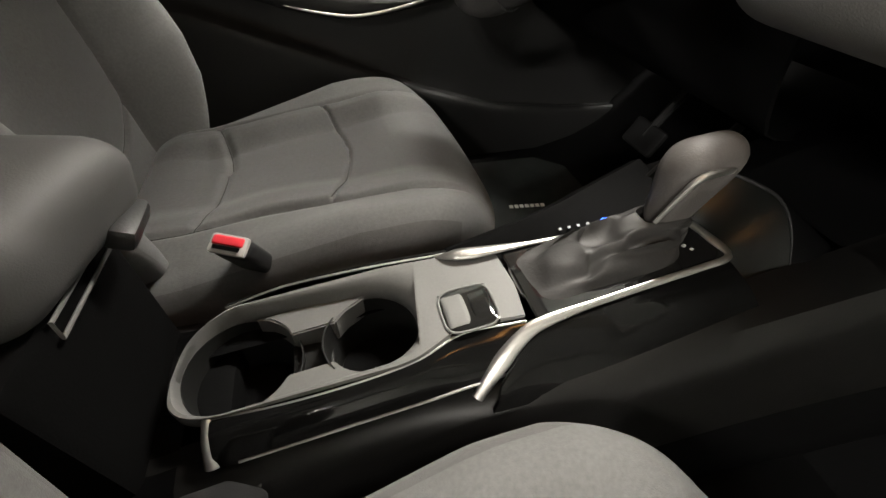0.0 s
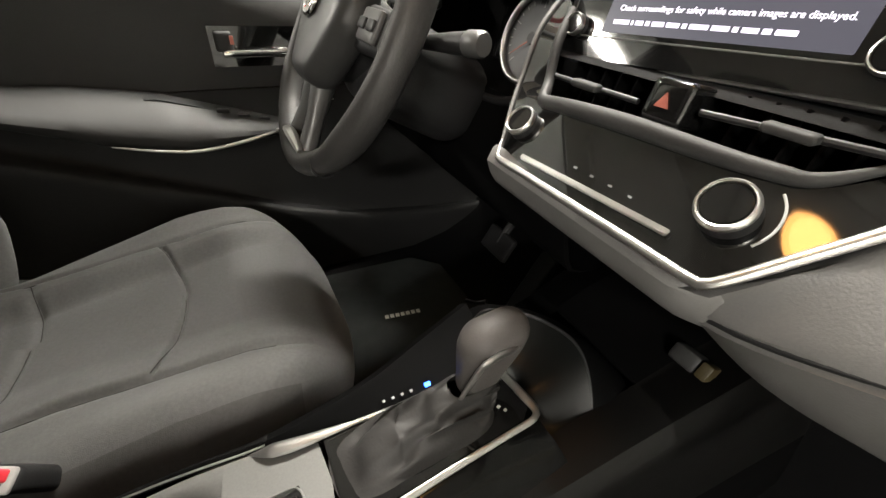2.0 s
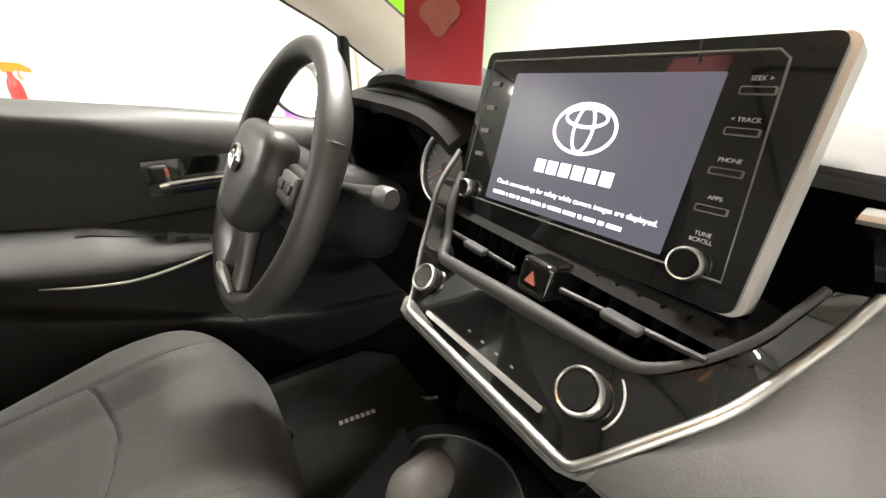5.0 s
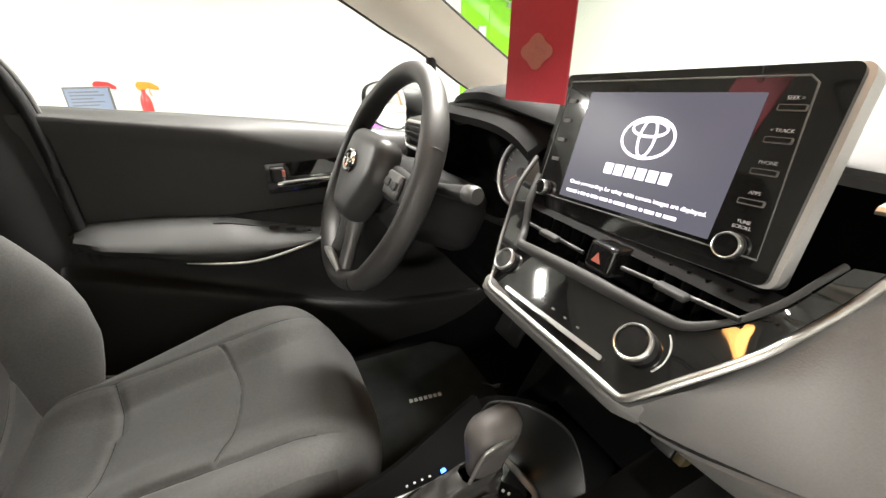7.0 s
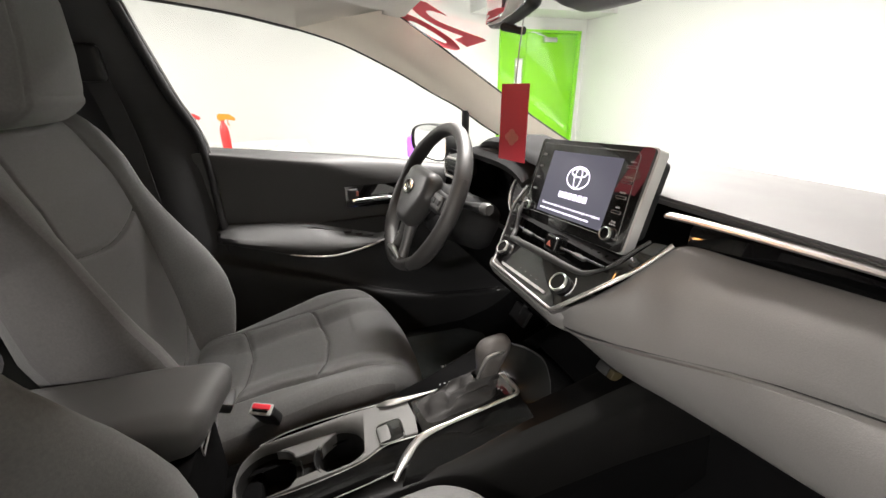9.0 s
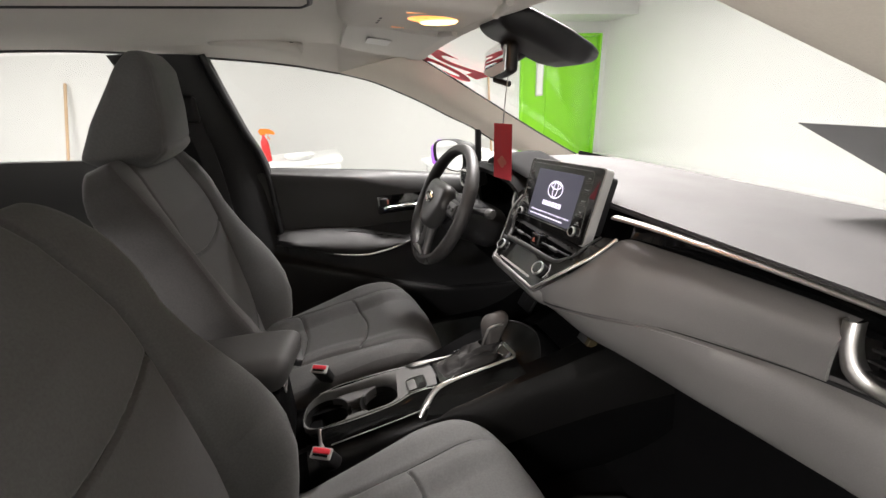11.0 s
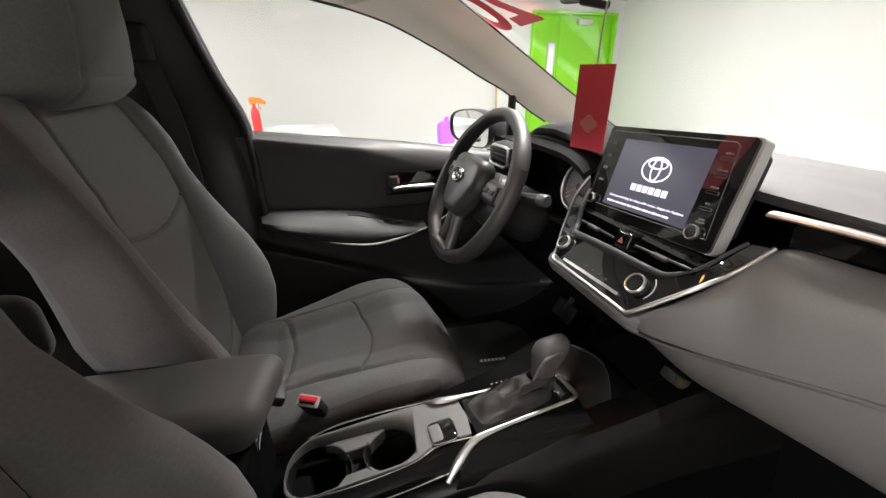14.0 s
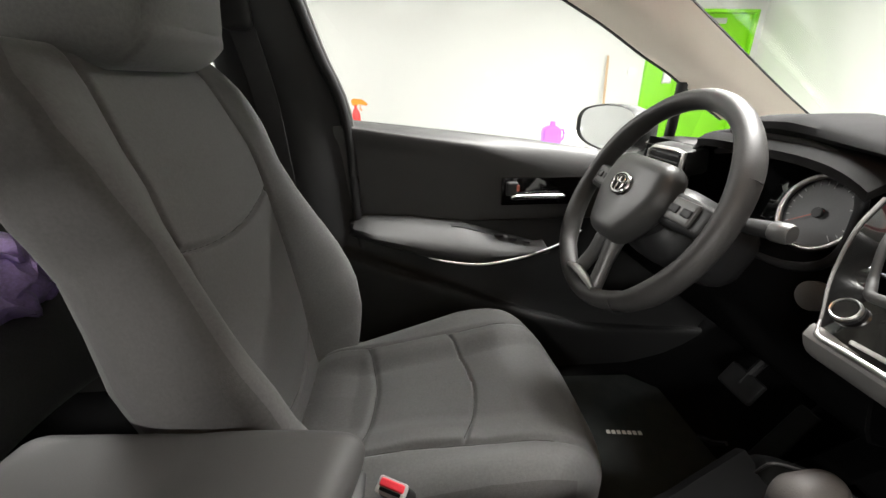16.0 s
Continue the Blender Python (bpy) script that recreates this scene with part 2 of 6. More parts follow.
def skin(rows, thick=0.004, bm=None, inward=None):
    """A shell through a grid of points, given thickness against its own normals (or along inward)."""
    bm = bm or bmesh.new()
    R, C = len(rows), len(rows[0])
    P = [[Vector(p) for p in r] for r in rows]
    front = [[bm.verts.new(p) for p in r] for r in P]
    back = []
    for i in range(R):
        line = []
        for j in range(C):
            if inward:
                nrm = Vector(inward)
            else:
                du = P[min(i + 1, R - 1)][j] - P[max(i - 1, 0)][j]
                dv = P[i][min(j + 1, C - 1)] - P[i][max(j - 1, 0)]
                nrm = du.cross(dv)
                nrm = nrm.normalized() if nrm.length > 1e-12 else Vector((0, 0, 1))
            line.append(bm.verts.new(P[i][j] + nrm * thick))
        back.append(line)
    for i in range(R - 1):
        for j in range(C - 1):
            bm.faces.new((front[i][j], front[i][j + 1], front[i + 1][j + 1], front[i + 1][j]))
            bm.faces.new((back[i][j], back[i + 1][j], back[i + 1][j + 1], back[i][j + 1]))
    for j in range(C - 1):
        bm.faces.new((front[0][j], back[0][j], back[0][j + 1], front[0][j + 1]))
        bm.faces.new((front[-1][j + 1], back[-1][j + 1], back[-1][j], front[-1][j]))
    for i in range(R - 1):
        bm.faces.new((front[i + 1][0], back[i + 1][0], back[i][0], front[i][0]))
        bm.faces.new((front[i][-1], back[i][-1], back[i + 1][-1], front[i + 1][-1]))
    return bm


def slab(points, axis, depth, bevel=0.0, bm=None):
    """A flat plate: a polygon pushed along axis by depth."""
    bm = bm or bmesh.new()
    f = bm.faces.new([bm.verts.new(p) for p in points])
    r = bmesh.ops.extrude_face_region(bm, geom=[f])
    vs = [g for g in r["geom"] if isinstance(g, bmesh.types.BMVert)]
    bmesh.ops.translate(bm, verts=vs, vec=Vector(axis).normalized() * depth)
    if bevel:
        bmesh.ops.bevel(bm, geom=[e for e in bm.edges if e.is_valid and e.calc_face_angle(0) > 0.6], offset=bevel, segments=2, affect="EDGES")
    return bm


def soft_block(n, size, r, shape):
    """A cushion: the skin of a round-edged block of n cells a side, moved by shape(points)."""
    nx, ny, nz = n
    ids, co, faces = {}, [], []

    def vid(i, j, k):
        if (i, j, k) not in ids:
            ids[i, j, k] = len(co)
            co.append((i / nx * 2 - 1, j / ny * 2 - 1, k / nz * 2 - 1))
        return ids[i, j, k]

    for i in range(nx):
        for j in range(ny):
            for k in (0, nz):
                faces.append((vid(i, j, k), vid(i + 1, j, k), vid(i + 1, j + 1, k), vid(i, j + 1, k)))
    for i in range(nx):
        for k in range(nz):
            for j in (0, ny):
                faces.append((vid(i, j, k), vid(i + 1, j, k), vid(i + 1, j, k + 1), vid(i, j, k + 1)))
    for j in range(ny):
        for k in range(nz):
            for i in (0, nx):
                faces.append((vid(i, j, k), vid(i, j + 1, k), vid(i, j + 1, k + 1), vid(i, j, k + 1)))
    h = np.array(size) / 2
    p = np.array(co) * h
    inner = np.clip(p, -(h - r), h - r)
    d = p - inner
    ln = np.linalg.norm(d, axis=1, keepdims=True)
    p = inner + np.where(ln > 1e-9, d / np.maximum(ln, 1e-9) * np.minimum(ln, r), d)
    p = shape(p)
    me = bpy.data.meshes.new("block")
    me.from_pydata(p.tolist(), [], faces)
    bm = bmesh.new()
    bm.from_mesh(me)
    bpy.data.meshes.remove(me)
    side = bm.verts.layers.float.new("across")
    for v, c in zip(bm.verts, co):
        v[side] = c[1]
    return bm


def disc(c, axis, r, depth, n=28, bevel=0.0, bm=None):
    """A round plate or knob that starts at c and goes along axis."""
    a = Vector(axis).normalized()
    q = a.to_track_quat("Z", "Y").to_matrix()
    pts = [Vector(c) + q @ Vector((r * math.cos(t), r * math.sin(t), 0)) for t in [2 * math.pi * k / n for k in range(n)]]
    return slab(pts, a, depth, bevel, bm)


def lathe(c, axis, profile, n=32, bm=None):
    """A turned body: profile of (radius, height) along axis from c."""
    bm = bm or bmesh.new()
    a = Vector(axis).normalized()
    q = a.to_track_quat("Z", "Y").to_matrix()
    rings = [[bm.verts.new(Vector(c) + q @ Vector((r * math.cos(t), r * math.sin(t), h))) for t in [2 * math.pi * k / n for k in range(n)]] for r, h in profile]
    for a1, b1 in zip(rings, rings[1:]):
        for k in range(n):
            bm.faces.new((a1[k], a1[(k + 1) % n], b1[(k + 1) % n], b1[k]))
    bm.faces.new(rings[0][::-1])
    bm.faces.new(rings[-1])
    return bm


def ring(c, axis, r, w, n=48, m=10, squash=1.0, bm=None):
    """A round bead of radius w round a circle (or an oval, squash < 1) of radius r."""
    q = Vector(axis).normalized().to_track_quat("Z", "Y").to_matrix()
    pts = [Vector(c) + q @ Vector((r * math.cos(t), r * squash * math.sin(t), 0)) for t in [2 * math.pi * k / n for k in range(n)]]
    return tube(pts, w, m, bm, closed=True, up=axis)


def lettering(words, origin, right, up, height, mat, parent, name="lettering", align="LEFT", stretch=1.0, bold=0.0):
    """Words in the built-in font, as a thin mesh."""
    cu = bpy.data.curves.new(name, "FONT")
    cu.body, cu.size, cu.align_x, cu.extrude = words, height, align, 0.0002
    cu.offset = bold
    ob = bpy.data.objects.new(name, cu)
    scene.collection.objects.link(ob)
    bpy.context.view_layer.update()
    me = bpy.data.meshes.new_from_object(ob)
    bpy.data.objects.remove(ob)
    r, u = Vector(right).normalized(), Vector(up).normalized()
    m = Matrix((r, u, r.cross(u))).transposed().to_4x4()
    me.transform(Matrix.Translation(origin) @ m @ Matrix.Diagonal((stretch, 1, 1, 1)))
    bm = bmesh.new()
    bm.from_mesh(me)
    bpy.data.meshes.remove(me)
    return part(name, bm, mat, parent, smooth=False)


def bar(o, right, up, w, h, t=0.0006, bm=None):
    """A thin printed bar with its lower left corner at o."""
    r, u = Vector(right).normalized(), Vector(up).normalized()
    n = r.cross(u)
    o = Vector(o)
    return slab([o, o + r * w, o + r * w + u * h, o + u * h], n, t, 0, bm)



# ---- the room round the car ----
WY, FX = 5.8, 5.08          # the long white wall and the end wall
D0, D1, DTOP = 3.43, 4.94, 1.88   # the green double door in the long wall
whole("ground", box((0.3, 0.7, GROUND - 0.05), (11.2, 10.6, 0.1)), CONCRETE, "grey sealed concrete workshop floor under the car", "floor", kind="structure")
whole("ceiling", box((0.3, 0.7, CEIL + 0.05), (11.2, 10.6, 0.1)), CEILING, "plain grey painted workshop ceiling", "ceiling", kind="structure")
MID, TALL = (GROUND + CEIL) / 2, CEIL - GROUND
bm = box(((D0 - 5.0) / 2, WY + 0.08, MID), (D0 + 5.0, 0.16, TALL))
box(((D1 + FX) / 2, WY + 0.08, MID), (FX - D1, 0.16, TALL), bm=bm)
box(((D0 + D1) / 2, WY + 0.08, (DTOP + CEIL) / 2), (D1 - D0, 0.16, CEIL - DTOP), bm=bm)
whole("wall_north", bm, WALL, "white painted wall with a green double door", "wall", kind="structure")
whole("wall_east", box((FX + 0.08, 0.7, MID), (0.16, 10.6, TALL)), WALL, "white painted end wall ahead of the windshield", "wall", kind="structure")
whole("wall_west", box((-5.08, 0.7, MID), (0.16, 10.6, TALL)), WALL, "white painted wall behind the car", "wall", kind="structure")
whole("wall_south", box((0.3, -4.58, MID), (11.2, 0.16, TALL)), WALL, "white painted wall beside the open passenger side", "wall", kind="structure")

whole("soffit", box((4.0, 5.46, (2.06 + CEIL) / 2), (2.16, 0.68, CEIL - 2.06)), CEILING, "grey boxed soffit over the green door", "soffit", kind="structure")
door = thing("door_1", "bright green double door with a narrow vision panel", "door", (D0, WY, GROUND), kind="structure")
bm = box((D0 + 0.02, WY - 0.01, (GROUND + DTOP) / 2), (0.04, 0.1, DTOP - GROUND), bevel=0.004)
box((D1 - 0.02, WY - 0.01, (GROUND + DTOP) / 2), (0.04, 0.1, DTOP - GROUND), bevel=0.004, bm=bm)
box(((D0 + D1) / 2, WY - 0.01, DTOP - 0.02), (D1 - D0 - 0.08, 0.1, 0.04), bevel=0.004, bm=bm)
part("door_frame", bm, GREEN, door)
SPLIT = D0 + 0.5
for x0, x1 in ((D0 + 0.045, SPLIT - 0.003), (SPLIT + 0.003, D1 - 0.045)):
    leaf = part("leaf", box(((x0 + x1) / 2, WY + 0.03, (GROUND + DTOP) / 2 - 0.015), (x1 - x0, 0.045, DTOP - GROUND - 0.06), bevel=0.004), GREEN, door)
pane = part("vision_panel", box((SPLIT - 0.13, WY - 0.002, 1.20), (0.14, 0.02, 0.52), bevel=0.004), STEEL, door, "narrow steel-framed vision panel")
part("pane", box((SPLIT - 0.13, WY - 0.014, 1.20), (0.10, 0.006, 0.47)), WHITE, pane)
part("closer", box((SPLIT + 0.42, WY - 0.03, DTOP - 0.14), (0.26, 0.06, 0.07), bevel=0.01), STEEL, door, "grey overhead door closer")
part("closer_arm", tube([(SPLIT + 0.33, WY - 0.05, DTOP - 0.1), (SPLIT + 0.12, WY - 0.07, DTOP - 0.05), (SPLIT + 0.02, WY - 0.04, DTOP - 0.03)], 0.009), STEEL, door)
whole("wall_switch", box((3.26, WY - 0.012, 1.10), (0.14, 0.024, 0.1), bevel=0.006), LABEL, "small grey switch plate on the white wall", "switch")

for lx, ly, turn in LAMP_SPOTS:
    lamp = thing("ceiling_lamp", "long white fluorescent fitting on the ceiling", "ceiling lamp", (lx, ly, CEIL), "ceiling lamps")
    part("housing", box((lx, ly, CEIL - 0.03), (1.26, 0.34, 0.06), (0, 0, turn), bevel=0.008), WHITE, lamp)
    part("diffuser", box((lx, ly, CEIL - 0.068), (1.2, 0.29, 0.014), (0, 0, turn), bevel=0.004), TUBE_GLOW, lamp)

CT = 0.47
counter = thing("counter", "long white laminate workbench along the wall", "workbench", (-0.8, 4.3, GROUND))
part("worktop", box((-0.8, 4.35, CT - 0.02), (2.2, 0.9, 0.04), bevel=0.006), WHITE, counter)
part("front_panel", box((-0.8, 3.96, (GROUND + CT - 0.04) / 2), (2.1, 0.03, CT - 0.04 - GROUND), bevel=0.004), WHITE, counter)
for x in (-1.85, 0.25):
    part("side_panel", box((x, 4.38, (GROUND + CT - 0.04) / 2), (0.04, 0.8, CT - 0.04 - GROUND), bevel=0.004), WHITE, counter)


def spray_bottle(x, y, z, body, head):
    b = thing("spray_bottle", "red spray bottle with an orange trigger head", "spray bottle", (x, y, z))
    part("body", lathe((x, y, z), (0, 0, 1), [(0.036, 0), (0.043, 0.006), (0.043, 0.18), (0.036, 0.225), (0.016, 0.26), (0.016, 0.29)]), body, b)
    z += 0.13
    part("trigger_head", slab([(x - 0.03, y - 0.014, z + 0.155), (x + 0.02, y - 0.014, z + 0.155), (x + 0.035, y - 0.014, z + 0.17), (x + 0.115, y - 0.014, z + 0.15), (x + 0.125, y - 0.014, z + 0.175),
                               (x + 0.07, y - 0.014, z + 0.215), (x - 0.02, y - 0.014, z + 0.225), (x - 0.045, y - 0.014, z + 0.2)], (0, 1, 0), 0.028, 0.004), head, b, "orange trigger head")
    part("trigger", tube([(x + 0.05, y, z + 0.165), (x + 0.045, y, z + 0.13), (x + 0.06, y, z + 0.105)], 0.007, 8), head, b)


spray_bottle(-0.50, 4.2, CT, RED, ORANGE)
spray_bottle(-0.86, 4.5, CT, RED, RED)
mon = thing("monitor", "small pale monitor standing on the white workbench", "monitor", (-0.9, 4.25, CT))
part("housing", box((-0.9, 4.27, CT + 0.21), (0.32, 0.025, 0.22), bevel=0.006), SATIN_GREY, mon)
disp_ = part("screen", box((-0.9, 4.254, CT + 0.21), (0.29, 0.006, 0.19)), LAPTOP_GLOW, mon, "glowing pale blue screen")
bm = bmesh.new()
for k, w in enumerate((0.20, 0.23, 0.15, 0.22, 0.18, 0.09)):
    bar((-1.02, 4.2505, CT + 0.275 - 0.026 * k), (1, 0, 0), (0, 0, 1), w, 0.009, 0.0006, bm)
part("text_bars", bm, SATIN_GREY, disp_, smooth=False)
part("stand", box((-0.9, 4.295, CT + 0.07), (0.05, 0.02, 0.12), bevel=0.004), SATIN_GREY, mon)
part("foot", box((-0.9, 4.3, CT + 0.008), (0.2, 0.14, 0.016), bevel=0.005), SATIN_GREY, mon)
basin = thing("basin", "shallow white plastic basin on the workbench", "basin", (-0.16, 4.12, CT))
part("bowl", lathe((-0.16, 4.12, CT), (0, 0, 1), [(0.11, 0), (0.13, 0.01), (0.17, 0.05), (0.182, 0.052), (0.182, 0.058), (0.165, 0.058), (0.12, 0.018), (0.01, 0.016)]), WHITE, basin)

cart = thing("cart", "low white plastic cart beside the car", "cart", (1.5, 3.0, GROUND))
part("top_tray", box((1.55, 3.05, 0.46), (1.0, 0.5, 0.04), bevel=0.008), WHITE, cart)
part("lower_tray", box((1.55, 3.05, 0.12), (1.0, 0.5, 0.04), bevel=0.008), WHITE, cart)
for cx in (1.1, 2.0):
    for cy in (2.85, 3.25):
        part("leg", tube([(cx, cy, GROUND), (cx, cy, 0.44)], 0.015), STEEL, cart)
jug = thing("detergent_jug", "purple plastic detergent jug on the cart", "jug", (1.12, 2.9, 0.48))
part("body", slab([(1.06, 2.86, 0.48), (1.20, 2.86, 0.48), (1.20, 2.86, 0.62), (1.17, 2.86, 0.665), (1.10, 2.86, 0.665), (1.06, 2.86, 0.64)], (0, 1, 0), 0.08, 0.008), PURPLE, jug)
part("cap", lathe((1.135, 2.9, 0.665), (0, 0, 1), [(0.02, 0), (0.02, 0.03), (0.017, 0.034)]), PURPLE, jug)
part("handle", tube(smooth_path([(1.19, 2.9, 0.635), (1.225, 2.9, 0.63), (1.23, 2.9, 0.58), (1.2, 2.9, 0.54)], 5), 0.008), PURPLE, jug)
whole("carton", box((1.33, 3.0, 0.545), (0.16, 0.18, 0.13), bevel=0.004), WHITE, "small white carton on the cart", "carton")
whole("carton", box((1.55, 3.0, 0.52), (0.2, 0.2, 0.08), bevel=0.004), LABEL, "flat pale carton on the cart", "carton")


def broom(x0, y0, x1, y1, top):
    b = thing("broom", "wooden broom leaning against the white wall", "broom", (x0, y0, GROUND), "brooms")
    part("handle", tube([(x0, y0, GROUND + 0.08), (x1, y1, top)], 0.017), WOOD, b)
    part("head", box((x0, y0, GROUND + 0.06), (0.32, 0.06, 0.05), bevel=0.01), WOOD, b)
    part("bristles", box((x0, y0, GROUND + 0.018), (0.3, 0.05, 0.036), bevel=0.006), BLACK, b)


broom(-3.10, 5.45, -2.80, 5.72, 1.42)
broom(2.79, 5.50, 2.835, 5.72, 1.30)

# ---- the car's shell ----
# Headliner: an arched cloth roof, lower at the sides and towards the windshield.
def roof_z(x, y):
    return 1.294 - 0.026 * (abs(y) / 0.56) ** 2.4 - 0.05 * max(0.0, (x - 0.05) / 0.35) ** 2 - 0.10 * max(0.0, (-x - 0.55) / 0.9) ** 2


roof = thing("headliner", "pale grey cloth headliner with a closed sunroof shade", "headliner", (0, 0, 1.28), kind="structure")
rows = [[(x, y, roof_z(x, y)) for y in np.linspace(-0.60, 0.56, 40)] for x in np.linspace(-1.5, 0.40, 44)]
part("roof_lining", skin(rows, 0.03, inward=(0, 0, 1)), LINING, roof)
SR = [(-0.62, -0.33), (0.075, -0.33), (0.09, -0.3), (0.09, 0.10), (0.075, 0.13), (-0.62, 0.13)]
part("sunroof_shade", slab([(x, y, roof_z(0, 0) - 0.012) for x, y in SR], (0, 0, 1), 0.008, 0.003), LINING, roof)
part("sunroof_trim", tube([(x, y, roof_z(0, 0) - 0.009) for x, y in [*SR, SR[0]]], 0.006, 8), BLACK, roof)

# Front header, visors, overhead lamp unit
part("header_rail", skin([[(x, y, roof_z(0.40, y) - dz) for y in np.linspace(-0.60, 0.56, 24)] for x, dz in ((0.36, -0.002), (0.40, 0.004), (0.418, 0.0), (0.42, -0.012))], 0.012, inward=(0, 0, 1)), LINING, roof)


def sun_visor(s, name):
    v = thing("sun_visor", "pale vinyl sun visor folded up, with a printed label", "sun visor", (0.22, s * 0.36, 1.22), "sun visors")
    zz = lambda x, y: roof_z(x, y) - 0.018
    out = [(0.17, 0.17), (0.345, 0.17), (0.37, 0.2), (0.37, 0.52), (0.34, 0.55), (0.22, 0.55), (0.17, 0.5)]
    grid = [[(x, s * y, zz(x, y) - 0.006 * math.sin(math.pi * i / 9)) for y in np.linspace(0.19, 0.5, 12)] for i, x in enumerate(np.linspace(0.165, 0.365, 10))]
    part("panel", skin(grid, 0.014, inward=(0, 0, 1)), VISORSKIN, v)
    part("label", skin([[(x, s * y, zz(x, y) - 0.0095) for y in (0.30, 0.335, 0.37)] for x in (0.215, 0.243, 0.27)], 0.001, inward=(0, 0, 1)), LABEL, v, "white printed label")
    part("hinge_rod", tube([(0.35, s * 0.17, zz(0.35, 0.17)), (0.36, s * 0.10, zz(0.36, 0.10) - 0.004)], 0.006), VISORSKIN, v)


sun_visor(1, "a")
sun_visor(-1, "b")
oh = thing("overhead_console", "pale overhead console with a lit amber map lamp", "overhead console", (0.26, 0, 1.25))
oc = lambda p: np.column_stack((p[:, 0] + 0.255, p[:, 1] * (1 - 0.9 * np.clip(p[:, 0], 0, 1)) - 0.015, p[:, 2] + 1.279 - 0.06 * np.clip(p[:, 0] + 0.1, 0, 1)))
part("body", soft_block((20, 20, 6), (0.24, 0.25, 0.07), 0.025, oc), LINING, oh)
lens = lathe((0, 0, 0), (0, 0, -1), [(0.056, 0), (0.055, 0.006), (0.047, 0.013), (0.03, 0.018), (0.001, 0.020)], 36)
bmesh.ops.transform(lens, matrix=Matrix.Translation((0.285, -0.032, 1.253)) @ Matrix.Diagonal((1.12, 0.88, 1, 1)), verts=lens.verts)
part("lamp_lens", lens, AMBER, oh, "amber glowing lamp lens")
bulb = lathe((0, 0, 0), (0, 0, -1), [(0.030, 0), (0.026, 0.003), (0.012, 0.0045), (0.001, 0.005)], 28)
bmesh.ops.transform(bulb, matrix=Matrix.Translation((0.288, -0.032, 1.2335)) @ Matrix.Diagonal((1.1, 0.7, 1, 1)), verts=bulb.verts)
part("lamp_core", bulb, BULB, oh, "bright yellow lamp core")
part("lens_rim", tube(smooth_path([(0.225, -0.075, 1.242), (0.285, -0.08, 1.24), (0.345, -0.07, 1.238), (0.352, 0.0, 1.236), (0.345, 0.06, 1.237), (0.285, 0.075, 1.24), (0.225, 0.06, 1.242)], 6), 0.003), AMBER, oh)
for k in range(3):
    part("button", box((0.2, 0.03 - 0.022 * k, 1.2445), (0.018, 0.016, 0.006), bevel=0.002), BLACK, oh)

gh = thing("grab_handle", "pale folding grab handle on the roof edge", "grab handle", (-0.05, 0.54, 1.27))
part("grip", tube(smooth_path([(-0.160, 0.545, 1.284), (-0.150, 0.530, 1.277), (-0.05, 0.526, 1.268), (0.035, 0.534, 1.252), (0.056, 0.552, 1.242)], 8), [0.010] * 33, 12, flat=1.5), VISORSKIN, gh)
# no hollow here: a grey bead draws the shade behind the grip
part("recess", tube(smooth_path([(-0.172, 0.548, 1.272), (-0.155, 0.538, 1.288), (-0.05, 0.536, 1.284), (0.045, 0.545, 1.266), (0.058, 0.556, 1.252)], 8), [0.0035] * 33, 8), SATIN_GREY, gh, "grey line painted for the shade behind the handle")
for x, z in ((-0.150, 1.284), (0.048, 1.258)):
    part("mount", box((x, 0.552, z), (0.04, 0.026, 0.026), (20, 6, 0), bevel=0.008), VISORSKIN, gh)

# Window line of the driver's side; y follows the leaning glass.
def side_y(z):
    return 0.745 - 0.33 * (z - 0.87)


LOW_EDGE = [(-0.25, 1.250), (0.0, 1.223), (0.16, 1.193), (0.27, 1.162), (0.385, 1.113), (0.45, 1.082), (0.54, 1.035), (0.61, 1.002), (0.665, 0.970), (0.725, 0.933), (0.79, 0.898)]
UP_EDGE = [(0.30, 0.59, 1.268), (0.381, 0.601, 1.238), (0.445, 0.61, 1.206), (0.632, 0.642, 1.100), (0.883, 0.684, 0.957), (1.12, 0.715, 0.83)]


def a_pillar(s):
    p = thing("a_pillar", "beige textured windshield pillar trim", "pillar trim", (0.6, s * 0.67, 1.1), "windshield pillars")
    if s > 0:
        low = [(x, side_y(z), z) for x, z in LOW_EDGE[2:]]
        up = UP_EDGE[1:]
    else:
        low = [(0.05, -0.645, 1.198), (0.12, -0.652, 1.177), (0.209, -0.660, 1.150), (0.300, -0.672, 1.118), (0.45, -0.70, 1.055), (0.70, -0.742, 0.93), (0.80, -0.76, 0.87)]
        up = [(0.10, -0.585, 1.208), (0.16, -0.590, 1.186), (0.2415, -0.600, 1.157), (0.29, -0.601, 1.142), (0.358, -0.604, 1.119), (0.62, -0.64, 1.02), (1.10, -0.705, 0.84)]
    if s < 0:
        low, up = ([(x, y, z + 0.013) for x, y, z in line] for line in (low, up))
    a, b = spline(low, 30), spline(up, 30)
    mid = [(u + v) / 2 + Vector((-0.010, -s * 0.022, -0.004)) for u, v in zip(a, b)]
    grid = [[q for q in spline([u, m, v], 10)] for u, m, v in zip(a, mid, b)]
    part("trim", skin(grid, 0.02, inward=(0.01, s * 0.9, 0.1)), PILLARSKIN, p)
    part("edge_seal", tube([q + Vector((0.004, s * 0.006, 0)) for q in b], 0.005, 8), BLACK, p, "black windshield edge seal")
    part("door_seal", tube([q + Vector((0.0, s * 0.010, 0.001)) for q in a], 0.0045, 8), BLACK, p, "black rubber door seal")
    return p


a_pillar(1)
a_pillar(-1)

